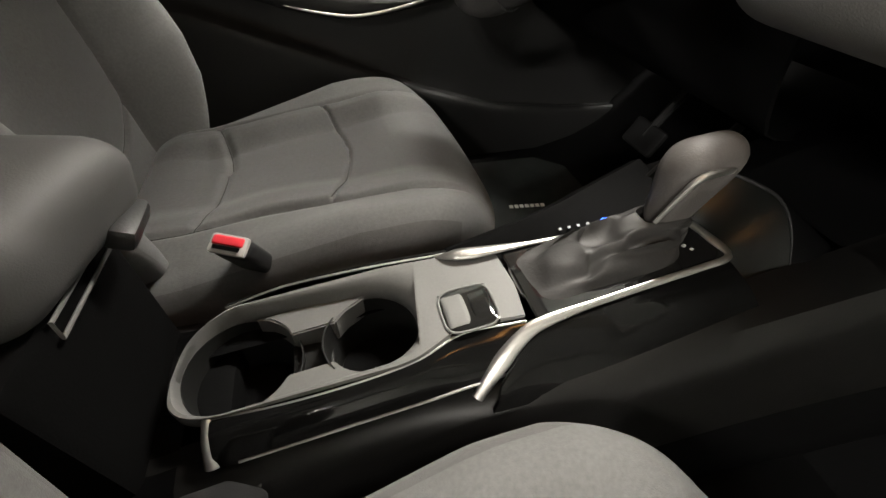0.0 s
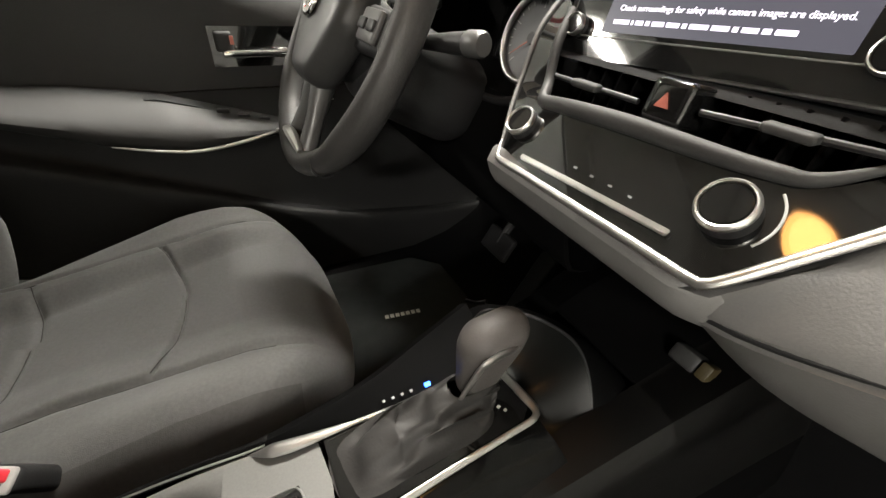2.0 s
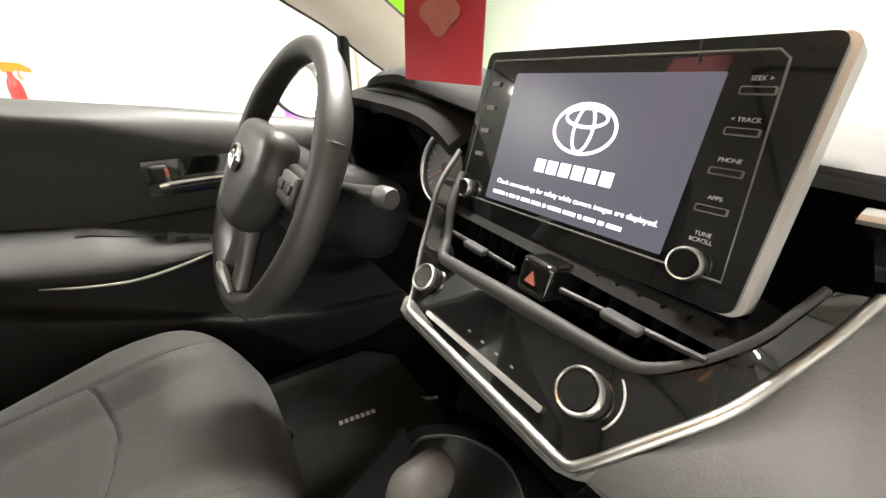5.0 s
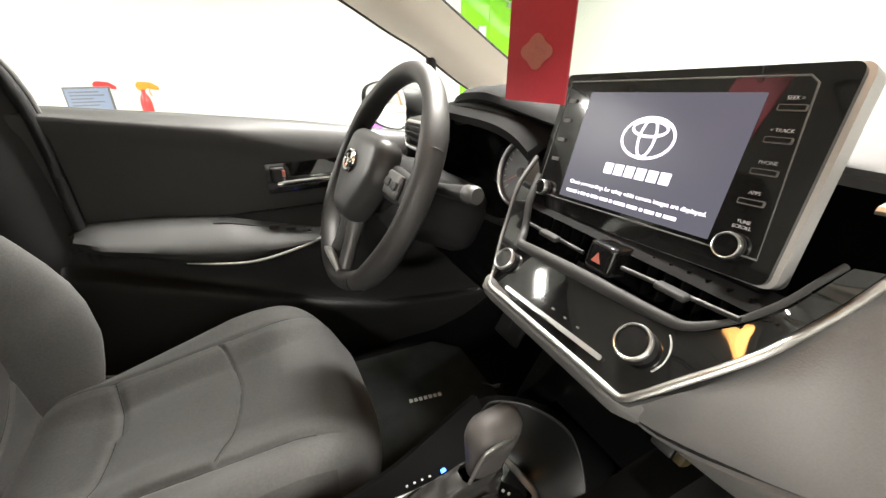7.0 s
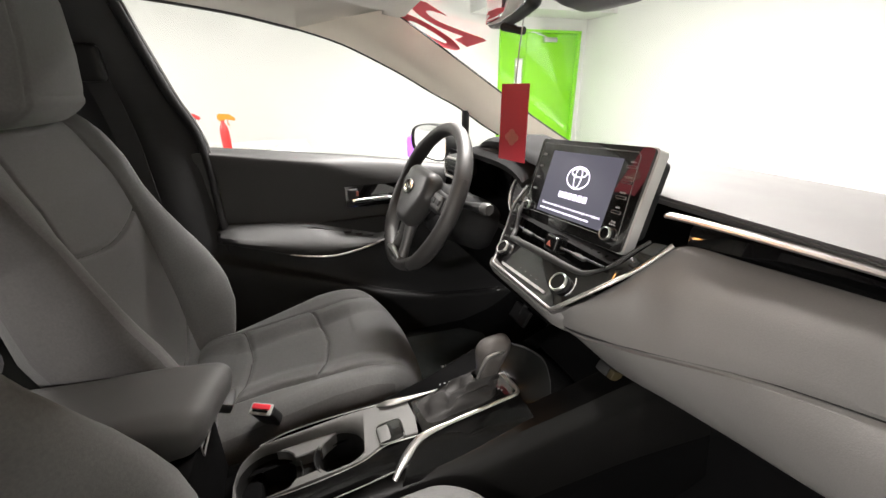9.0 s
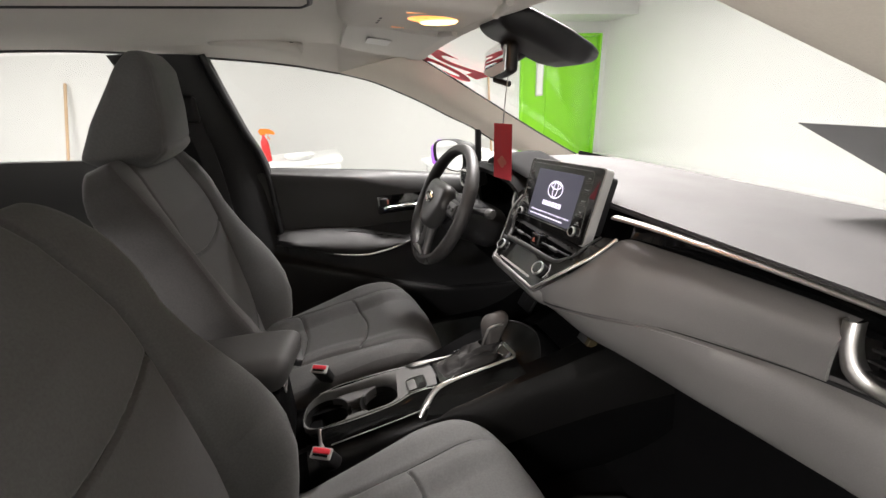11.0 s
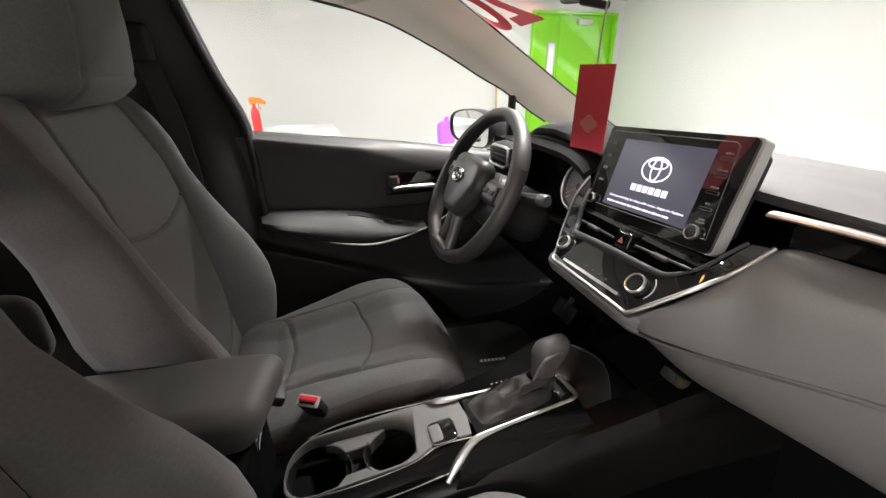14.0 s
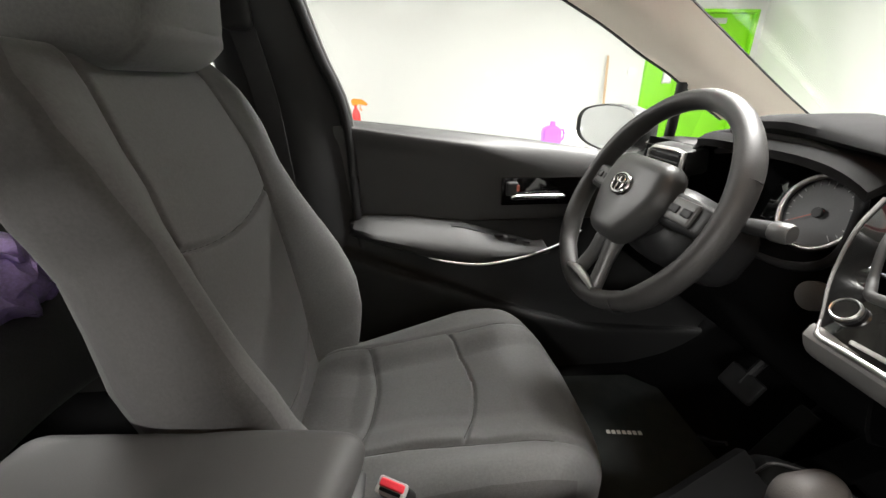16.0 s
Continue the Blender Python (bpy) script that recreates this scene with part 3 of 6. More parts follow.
# Side rail of the roof above the driver's door, and the pillar behind it
rail = thing("roof_rail", "pale roof rail trim above the driver's window", "roof trim", (-0.4, 0.6, 1.25), kind="structure")
low = [(x, side_y(z), z) for x, z in [(-1.3, 1.215), (-0.9, 1.262), (-0.55, 1.270), *LOW_EDGE[:3]]]
a = spline(low, 40)
grid = [[q, q + Vector((0, -0.010, 0.006)), Vector((q.x, 0.575, q.z + 0.6 * (roof_z(min(q.x, 0.4), 0.555) - q.z))), Vector((q.x, 0.550, roof_z(min(q.x, 0.4), 0.55) + 0.003))] for q in a]
part("trim", skin(grid, 0.015, inward=(0, 0.7, 0.7)), LINING, rail)
rib = spline([(0.16, side_y(1.193), 1.193), (0.25, 0.625, 1.208), (0.33, 0.609, 1.228), (0.385, 0.603, 1.236)], 16)
part("corner_trim", skin([spline([q, q.lerp(e, 0.5) + Vector((0, 0.006, 0.006)), e], 8) for q, e in zip(rib, [Vector((x, 0.550, roof_z(x, 0.55) + 0.003)) for x in np.linspace(0.16, 0.40, 17)])], 0.012, inward=(0, 0.5, 0.8)), LINING, rail)
part("door_seal", tube([q + Vector((0, 0.012, 0.0)) for q in a], 0.005, 8), BLACK, rail, "black rubber door seal")

bp = thing("b_pillar", "black pillar trim behind the driver's door", "pillar trim", (-0.3, 0.7, 0.9))
front = [(-0.245, side_y(1.25), 1.25), (-0.195, side_y(1.05), 1.05), (-0.155, 0.735, 0.905), (-0.12, 0.735, 0.6), (-0.06, 0.72, 0.35), (-0.04, 0.71, 0.22)]
rear = [(-0.43, side_y(1.255), 1.255), (-0.37, side_y(1.05), 1.05), (-0.35, 0.735, 0.905), (-0.34, 0.735, 0.6), (-0.34, 0.72, 0.35), (-0.34, 0.71, 0.22)]
f, r = spline([(x + (0.036 if z > 0.9 else 0.014), y, z) for x, y, z in front], 30), spline(rear, 30)
grid = [[p, p.lerp(q, 0.2) + Vector((0, -0.03, 0)), p.lerp(q, 0.5) + Vector((0, -0.042, 0)), p.lerp(q, 0.8) + Vector((0, -0.03, 0)), q] for p, q in zip(f, r)]
part("trim", skin(grid, 0.02, inward=(0, 1, 0)), BLACK, bp)
part("door_seal", tube([p + Vector((0.004, -0.012, 0)) for p in f], 0.011, 10), BLACK, bp, "black rubber door seal")
part("inner_seal", tube([p + Vector((0.014, 0.004, 0)) for p in f[:15]], 0.0045, 8), SATIN_GREY, bp, "grey window channel")
belt = thing("seat_belt", "black driver's seat belt hanging on the pillar", "seat belt", (-0.27, 0.66, 0.9))
pth = spline([(-0.275, 0.622, 1.10), (-0.262, 0.665, 0.95), (-0.255, 0.682, 0.75), (-0.24, 0.685, 0.55), (-0.22, 0.68, 0.32)], 24)
part("webbing", skin([[p + Vector((-0.024, 0, 0)), p + Vector((0.024, -0.003, 0))] for p in pth], 0.0015, inward=(0, 1, 0)), BELT, belt)
part("guide", soft_block((10, 6, 10), (0.055, 0.028, 0.075), 0.012, lambda p: p + np.array((-0.275, 0.612, 1.11))), BLACK, belt, "black plastic belt guide")

# Driver's door
SILL = [(-0.19, 0.912), (-0.148, 0.908), (0.1, 0.88), (0.3, 0.856), (0.463, 0.832), (0.62, 0.806), (0.72, 0.79)]


def sill_z(x):
    return float(np.interp(x, [p[0] for p in SILL], [p[1] for p in SILL]))


dd = thing("driver_door", "closed black driver's door panel with padded armrest", "car door", (0.25, 0.73, 0.22))
XS = np.linspace(-0.155, 0.70, 60)


def door_strip(levels):
    return [[(x, y, z) for y, z in levels(x)] for x in XS]


def curve2(pts, n):
    return [(v.x, v.y) for v in spline([(a, b, 0) for a, b in pts], n)]


def curve3(pts, n=4):
    return [(v.x, v.y) for v in smooth_path([(a, b, 0) for a, b in pts], n)]


def upper(x):
    s = sill_z(x)
    crease = float(np.interp(x, [-0.16, -0.07, 0.18, 0.38, 0.70], [0.884, 0.872, 0.832, 0.772, 0.715]))
    return curve3([(0.775, s - 0.012), (0.757, s), (0.738, s - 0.009), (0.724, s - 0.45 * (s - crease)), (0.7185, crease + 0.012), (0.7195, crease - 0.008), (0.727, crease - 0.05), (0.735, 0.66), (0.742, 0.60), (0.752, 0.55)])


def lowpanel(x):
    top = float(np.interp(x, [-0.16, -0.10, 0.11, 0.335, 0.5, 0.7, 1.0], [0.60, 0.580, 0.497, 0.405, 0.355, 0.33, 0.31]))
    return curve3([(0.724, 0.66), (0.718, 0.5 * (top + 0.66)), (0.710, top + 0.014), (0.688, top + 0.001), (0.677, top - 0.014), (0.680, top - 0.08), (0.69, 0.20)])


part("upper_trim", skin(door_strip(upper), 0.02, inward=(0, 1, 0)), DOORSKIN, dd)
part("lower_trim", skin([[(x, y, z) for y, z in lowpanel(x)] for x in np.linspace(-0.155, 0.98, 70)], 0.02, inward=(0, 1, 0)), DOORLOW, dd)
# padded armrest that narrows forwards into a pull grip
AX = np.linspace(-0.13, 0.36, 40)


def arm_ring(x):
    zb = float(np.interp(x, [-0.13, -0.09, 0.05, 0.17, 0.27, 0.37], [0.662, 0.652, 0.604, 0.577, 0.587, 0.602]))
    zt = float(np.interp(x, [-0.13, -0.09, 0.02, 0.15, 0.34, 0.37], [0.668, 0.680, 0.674, 0.656, 0.600, 0.606]))
    k = min(1.0, (x + 0.13) / 0.06) ** 0.5
    y = 0.722 - 0.068 * k
    return spline([(x, 0.738, zt + 0.004), (x, 0.720, zt + 0.003), (x, 0.720 + (y - 0.720) * 0.55, zt - 0.002 - 0.25 * (zt - zb)), (x, y, zb + 0.35 * (zt - zb)), (x, y - 0.002, zb + 0.004), (x, y + 0.008, zb - 0.008), (x, 0.70, zb - 0.022), (x, 0.738, zb - 0.026)], 20)


part("armrest_pad", skin([arm_ring(x) for x in AX], 0.004, inward=(0, 1, 0)), ARMREST_SOFT, dd, "grey padded armrest")
part("switch_panel", skin([[(x, y, float(np.interp(x, [0.14, 0.34], [0.651, 0.592])) + 0.010 * (y - 0.69) / 0.03) for y in (0.730, 0.716, 0.704)] for x in np.linspace(0.12, 0.345, 14)], 0.005, inward=(0, 0, -1)), BLACK, dd, "black window switch panel")
for x in (0.24, 0.275, 0.31):
    part("window_switch", box((x, 0.706, float(np.interp(x, [0.14, 0.34], [0.657, 0.598]))), (0.022, 0.016, 0.006), (0, 5, 0), bevel=0.002), BLACK, dd)
part("silver_blade", tube(spline([(0.06, 0.651, 0.596), (0.12, 0.650, 0.582), (0.18, 0.650, 0.574), (0.24, 0.650, 0.579), (0.31, 0.655, 0.592), (0.38, 0.665, 0.612), (0.45, 0.69, 0.64)], 30), [0.0008 + 0.0028 * math.sin(math.pi * k / 30) ** 0.6 for k in range(31)], 10), SILVER, dd, "satin silver grip blade")
hz = part("handle_bezel", skin([[(x, 0.713, z) for z in np.linspace(0.703, 0.770, 5)] for x in np.linspace(0.245, 0.45, 8)], 0.012, inward=(0, 1, 0)), PIANO, dd, "glossy black handle recess")
part("handle_lever", soft_block((14, 6, 6), (0.135, 0.016, 0.014), 0.006, lambda p: np.column_stack((p[:, 0] + 0.33, p[:, 1] + 0.702 - 0.005 * (p[:, 0] / 0.07) ** 2, p[:, 2] + 0.727))), CHROME, hz, "bright chrome pull lever")
part("lock_knob", soft_block((6, 5, 8), (0.03, 0.012, 0.034), 0.005, lambda p: p + np.array((0.268, 0.708, 0.746))), BLACK, hz)
part("lock_mark", box((0.281, 0.7005, 0.749), (0.006, 0.003, 0.014)), RED_PRINT, hz, "red unlocked mark")
# window frame post ahead of the side window, window and quarter pane
part("quarter_post", tube([(0.652, side_y(0.985) + 0.008, 0.985), (0.662, 0.745, 0.80)], 0.0125, 10), BLACK, dd, "black quarter-window post")
glass_rows = [[(x, side_y(z) + 0.018, z) for z in np.linspace(sill_z(x) - 0.01, float(np.interp(x, [p[0] for p in LOW_EDGE], [p[1] for p in LOW_EDGE])), 8)] for x in np.linspace(-0.24, 0.74, 24)]
g = part("window_pane", skin(glass_rows, 0.003, inward=(0, 1, 0)), GLASS, dd, "clear side window glass")
g.visible_shadow = False

em = thing("door_mirror", "black door mirror with clear mirror glass", "door mirror", (0.62, 0.985, 0.858))


def mirror_outline(scale, back, n=40):
    """The rounded outline of the mirror, pushed back from its glass."""
    pts = []
    for t in [2 * math.pi * k / n for k in range(n)]:
        c, q = math.cos(t), math.sin(t)
        y = 0.138 * math.copysign(abs(c) ** 0.62, c)
        z = (0.064 - 0.10 * max(0, y) * 0.12 / 0.138) * math.copysign(abs(q) ** 0.62, q)
        pts.append(Vector((0.612 + back - 0.16 * y * scale, 0.985 + y * scale, 0.856 + z * scale)))
    return pts


rings = [mirror_outline(k, b) for k, b in ((0.98, 0.006), (1.04, -0.004), (1.07, 0.004), (1.05, 0.04), (0.85, 0.08), (0.4, 0.105), (0.02, 0.11))]
part("shell", skin([[*r, r[0]] for r in rings], 0.003), BLACK, em)
part("mirror_face", slab(mirror_outline(0.985, 0.004), (1, 0.16, 0), 0.003), MIRROR, em, "flat mirror glass")
part("foot", tube([(0.69, 0.90, 0.81), (0.70, 0.82, 0.795), (0.71, 0.76, 0.79)], 0.025, 10), BLACK, em)

# Rear side: door card, window line, rear seat
rd = thing("rear_door", "black rear door panel behind the driver", "car door", (-0.8, 0.73, 0.22))
part("trim", skin([[(x, y, z) for y, z in curve2([(0.77, 0.955 + 0.06 * t), (0.74, 0.975 + 0.06 * t), (0.715, 0.93 + 0.06 * t), (0.725, 0.75), (0.70, 0.6), (0.695, 0.17)], 14)] for t, x in zip(np.linspace(0, 1, 14), np.linspace(-0.33, -1.15, 14))], 0.02, inward=(0, 1, 0)), DOORSKIN, rd)
rp = part("window_pane", skin([[(x, side_y(z) + 0.02, z) for z in np.linspace(0.97, 1.26, 4)] for x in np.linspace(-0.37, -1.1, 6)], 0.003, inward=(0, 1, 0)), GLASS, rd, "clear rear side glass")
rp.visible_shadow = False
part("quarter_panel", skin([[(x, 0.72, z) for z in np.linspace(0.17, 1.22, 6)] for x in np.linspace(-1.12, -1.6, 5)], 0.02, inward=(0, 1, 0)), BLACK, rd)

rs = thing("rear_bench", "dark grey cloth rear bench seat", "rear seat", (-0.9, 0, 0.3))
part("cushion", soft_block((30, 60, 10), (0.52, 1.26, 0.2), 0.06, lambda p: np.column_stack((p[:, 0] - 0.88, p[:, 1], p[:, 2] + 0.49 + 0.05 * p[:, 0] - 0.02 * np.cos(p[:, 1] * 9)))), CLOTH_SIDE, rs)
part("backrest", soft_block((10, 60, 30), (0.16, 1.26, 0.6), 0.06, lambda p: np.column_stack((p[:, 0] - 1.17 - 0.42 * (p[:, 2] + 0.3), p[:, 1], p[:, 2] + 0.74))), CLOTH_SIDE, rs)
part("parcel_shelf", box((-1.62, 0, 0.98), (0.5, 1.3, 0.04), bevel=0.01), BLACK, rs)
wrap = lambda p: p * np.array([1, 1, 1]) + np.array((-0.76, 0.40, 0.672)) + 0.018 * np.sin(p[:, [1, 2, 0]] * 60) + 0.01 * np.sin(p[:, [2, 0, 1]] * 130 + 1)
bag = whole("plastic_bag", soft_block((26, 22, 16), (0.26, 0.24, 0.16), 0.06, wrap), material("lilac_plastic_film", (0.50, 0.36, 0.72), 0.3, 0, 0.25, 25, 200, 0.1), "crumpled lilac plastic bag on the rear seat", "bag")

# Floor, tunnel and bulkhead
FL = 0.225
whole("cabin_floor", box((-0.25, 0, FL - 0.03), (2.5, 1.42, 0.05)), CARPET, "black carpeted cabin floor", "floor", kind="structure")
bh = [(0.62, FL - 0.01), (0.78, 0.27), (0.95, 0.42), (1.05, 0.62), (1.12, 0.86)]
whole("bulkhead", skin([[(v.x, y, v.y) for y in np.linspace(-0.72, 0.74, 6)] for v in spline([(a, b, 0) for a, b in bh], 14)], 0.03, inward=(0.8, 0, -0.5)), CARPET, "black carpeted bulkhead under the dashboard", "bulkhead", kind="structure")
whole("sill_cover", box((0.1, -0.70, 0.27), (1.3, 0.07, 0.13), bevel=0.02), BLACK, "black door sill of the open passenger side", "sill", kind="structure")
whole("rear_bulkhead", box((-1.86, 0, 0.75), (0.06, 1.4, 1.1)), BLACK, "dark panel behind the rear seat", "panel", kind="structure")
whole("kick_panel", box((0.86, 0.765, 0.5), (0.42, 0.03, 0.56), bevel=0.008), DARK, "black kick panel beside the pedals", "panel", kind="structure")

# Windshield
ws = thing("windshield", "clear raked windshield glass", "windshield", (0.75, 0, 1.05), kind="structure")


def ws_point(t, s):
    top, bot = Vector((0.398, 0.60, 1.245)), Vector((1.14, 0.72, 0.835))
    e = top.lerp(bot, t)
    return Vector((e.x + 0.06 * (1 - s * s) * (0.4 + t), s * e.y, e.z + 0.022 * (1 - s * s) + 0.02 * math.sin(math.pi * t)))


wg = part("glass", skin([[ws_point(t, s) for s in np.linspace(-1, 1, 28)] for t in np.linspace(0, 1, 16)], 0.004, inward=(0.5, 0, 0.8)), GLASS, ws)
wg.visible_shadow = False
part("edge_band", skin([[ws_point(t, s) - Vector((0.003, 0, 0.003)) for s in np.linspace(-1, 1, 28)] for t in (0.0, 0.015, 0.03)], 0.001, inward=(-0.5, 0, -0.8)), BLACK, ws, "black printed glass edge")


def film(outline, mat, name, parent):
    """A thin sheet on the inside of the windshield; outline of (t, s)."""
    bm = bmesh.new()
    f = bm.faces.new([bm.verts.new(ws_point(t, s) - Vector((0.002, 0, 0.004))) for t, s in outline])
    r = bmesh.ops.extrude_face_region(bm, geom=[f])
    bmesh.ops.translate(bm, verts=[v for v in r["geom"] if isinstance(v, bmesh.types.BMVert)], vec=(-0.0003, 0, -0.0006))
    return part(name, bm, mat, parent, smooth=False)

# lettering on the windshield, and a sheet painted as a reflection in it
UPW = (ws_point(0.05, 0.6) - ws_point(0.25, 0.6)).normalized()
num = thing("windshield_numerals", "large red film numerals on the windshield", "lettering", (0.5, 0.42, 1.19))
ACROSS = ws_point(0.14, 0.95) - ws_point(0.14, 0.70)
for ch, sy in (("2", 0.735), ("0", 0.90)):
    lettering(ch, ws_point(0.24, sy) - Vector((0.004, 0, 0.008)), ACROSS, UPW, 0.262, RED_FILM, num, "numeral", stretch=0.78, bold=0.008)
# a grey reflection in the glass, drawn as a flat coloured sheet
gf = thing("windshield_reflection", "dark grey sheet painted as a reflection in the windshield", "film", (0.85, -0.35, 1.0))
film([(0.570, -0.355), (0.550, -0.60), (0.82, -0.58), (0.82, -0.44)], GREY_REFLECTION, "film", gf)

# Rear-view mirror with its sensor cover, and the hanging card
rm = thing("rear_view_mirror", "black rear-view mirror under a large sensor cover", "rear-view mirror", (0.5, 0, 1.2))


def cover(p):
    x = 0.506 + p[:, 0]
    top = np.interp(x, [0.40, 0.44, 0.48, 0.52, 0.56, 0.615], [1.252, 1.252, 1.236, 1.219, 1.201, 1.178])
    bot = np.interp(x, [0.40, 0.44, 0.485, 0.53, 0.565, 0.60, 0.615], [1.222, 1.208, 1.188, 1.168, 1.160, 1.164, 1.170])
    s = (p[:, 2] / 0.035 + 1) / 2
    half = np.interp(x, [0.40, 0.45, 0.52, 0.57, 0.60, 0.615], [0.8, 1.0, 1.0, 0.86, 0.62, 0.4]) * (0.72 + 0.28 * s)
    return np.column_stack((x, 0.012 + p[:, 1] * half, bot + s * (top - bot)))


part("sensor_cover", soft_block((40, 30, 12), (0.218, 0.185, 0.07), 0.030, cover), BLACK, rm)
MC, MN = Vector((0.448, 0.093, 1.178)), Vector((-0.965, 0.21, 0.055)).normalized()
MR = Vector((0, 0, 1)).cross(MN).normalized()
MU = MN.cross(MR).normalized()


def mshape(depth, w, h, off):
    def f(p):
        k = 1 - 0.25 * (np.abs(p[:, 1]) / w) ** 2
        pts = [MC + MN * (off + a) + MR * b + MU * (c * kk) for (a, b, c), kk in zip(p, k)]
        return np.array([tuple(q) for q in pts])
    return f


part("mirror_housing", soft_block((6, 24, 10), (0.022, 0.222, 0.068), 0.010, mshape(0.022, 0.112, 0.035, -0.008)), BLACK, rm)
part("mirror_glass", soft_block((3, 24, 10), (0.004, 0.21, 0.058), 0.0018, mshape(0.004, 0.105, 0.03, 0.005)), MIRROR, rm, "mirror glass in a dark rim")
part("mirror_arm", tube([MC - MN * 0.02, (0.50, 0.05, 1.20), (0.535, 0.03, 1.225)], 0.013, 10), BLACK, rm)
part("sensor_tip", tube([MC + MR * -0.01 + MU * -0.035, MC + Vector((0.015, -0.03, -0.045))], 0.006, 8), BLACK, rm)
tag = thing("hanging_card", "red paper card hanging on a cord from the mirror", "card", (0.43, 0.03, 1.0))
TR, TU = Vector((0.18, -0.98, 0.0)).normalized(), Vector((0, 0, 1))
TO = Vector((0.432, 0.026, 0.946))
tn = TR.cross(TU)
part("card", slab([TO - TR * 0.031, TO + TR * 0.031, TO + TR * 0.032 + TU * 0.113, TO - TR * 0.030 + TU * 0.113], tn, 0.0015), RED_CARD, tag, smooth=False)
em_c = TO + TU * 0.036 - tn * 0.0008
dm = slab([em_c + TR * 0.014 * math.cos(a) * (1 + 0.14 * math.cos(4 * a)) + TU * 0.011 * math.sin(a) * (1 + 0.14 * math.cos(4 * a)) for a in np.linspace(0, 2 * math.pi, 33)[:-1]], tn, 0.0006)
part("gold_emblem", dm, GOLD_INK, tag, "faded gold printed emblem", smooth=False)
dm = slab([em_c + TR * 0.014 * math.cos(a) * (1 + 0.14 * math.cos(4 * a)) + TU * 0.011 * math.sin(a) * (1 + 0.14 * math.cos(4 * a)) + tn * 0.0028 for a in np.linspace(0, 2 * math.pi, 33)[:-1]], tn, 0.0006)
part("gold_emblem", dm, GOLD_INK, tag, smooth=False)
part("eyelet", ring(TO + TU * 0.107, tn, 0.003, 0.0008, 16, 6), CHROME, tag)
part("cord", tube(spline([TO + TU * 0.107, (0.443, 0.04, 1.10), (0.455, 0.05, 1.155), (0.47, 0.06, 1.19)], 12), 0.0012, 6), CORD, tag)

# ---- dashboard ----
dash = thing("dashboard", "charcoal dashboard with a soft pad and silver strip", "dashboard", (0.7, 0, 0.8))


def hood(y):
    return math.exp(-((y - 0.29) / 0.22) ** 6)


def pad_section(y):
    e = max(0.0, (abs(y) - 0.5) / 0.25)
    h = hood(y)
    r = 0.594 + 0.004 * e + 0.07 * h
    d = 0.024 * h
    k = min(1.0, max(0.0, (y - 0.45) / 0.13))
    f = 0.055 * k * k * (3 - 2 * k)                   # falls away beside the driver's door
    d += f
    return [(1.13 - 0.05 * e, y, 0.862 - 0.2 * f), (1.02, y, 0.882 - 0.5 * f), (0.86, y, 0.902 - 0.9 * f), (0.76, y, 0.911 - d * 0.3 - 0.7 * f), (r + 0.06, y, 0.917 - d), (r + 0.022, y, 0.912 - d), (r + 0.003, y, 0.908 - d), (r, y, 0.9025 - d), (r + 0.010, y, 0.8985 - d), (r + 0.06, y, 0.897 - d)]


part("top_pad", skin([spline(pad_section(y), 36) for y in np.linspace(-0.71, 0.73, 60)], 0.006, inward=(0.3, 0, -1)), PADTOP, dash, "grey grained top pad")
# thick black visor lip over the instruments
lip = []
for y in np.linspace(0.475, 0.09, 40):
    zt = float(np.interp(y, [0.09, 0.17, 0.34, 0.41, 0.45, 0.475], [0.902, 0.915, 0.938, 0.932, 0.918, 0.903]))
    zb = float(np.interp(y, [0.09, 0.18, 0.30, 0.37, 0.44, 0.475], [0.892, 0.898, 0.909, 0.909, 0.897, 0.893]))
    e = 0.012 * max(0, (y - 0.42) / 0.055) ** 2
    lip.append(spline([(0.70, y, zt + 0.004), (0.63 + e, y, zt + 0.004), (0.59 + e, y, zt + 0.001), (0.575 + e, y, zt - 0.006), (0.571 + e, y, (zt + zb) / 2), (0.578 + e, y, zb + 0.002), (0.60 + e, y, zb), (0.66, y, zb - 0.004)], 20))
part("instrument_visor", skin(lip, 0.004, inward=(1, 0, 0)), HOODSKIN, dash, "thick black visor over the instruments")
STRIP = [(0.574, -0.150, 0.888), (0.580, -0.22, 0.8915), (0.585, -0.30, 0.8935), (0.590, -0.42, 0.8955), (0.594, -0.52, 0.8945), (0.60, -0.62, 0.891), (0.62, -0.70, 0.884)]
st = spline(STRIP, 40)
part("silver_strip", skin([[p + Vector((0.010, 0, 0.0038)), p + Vector((0.002, 0, 0.0028)), p, p + Vector((0.001, 0, -0.0025)), p + Vector((0.010, 0, -0.0035))] for p in st], 0.004, inward=(1, 0, 0)), SILVER, dash, "long satin silver strip")
# dark recess between the strip and the soft panel
T_EDGE = [(0.442, -0.109, 0.741), (0.475, -0.133, 0.769), (0.51, -0.152, 0.798), (0.545, -0.166, 0.827), (0.577, -0.176, 0.848), (0.598, -0.25, 0.849), (0.602, -0.36, 0.857), (0.602, -0.46, 0.864), (0.599, -0.52, 0.867)]
SEAM = [(0.475, -0.055, 0.700), (0.463, -0.125, 0.713), (0.497, -0.22, 0.734), (0.533, -0.32, 0.760), (0.558, -0.42, 0.779), (0.580, -0.52, 0.794), (0.597, -0.62, 0.800), (0.62, -0.70, 0.802)]
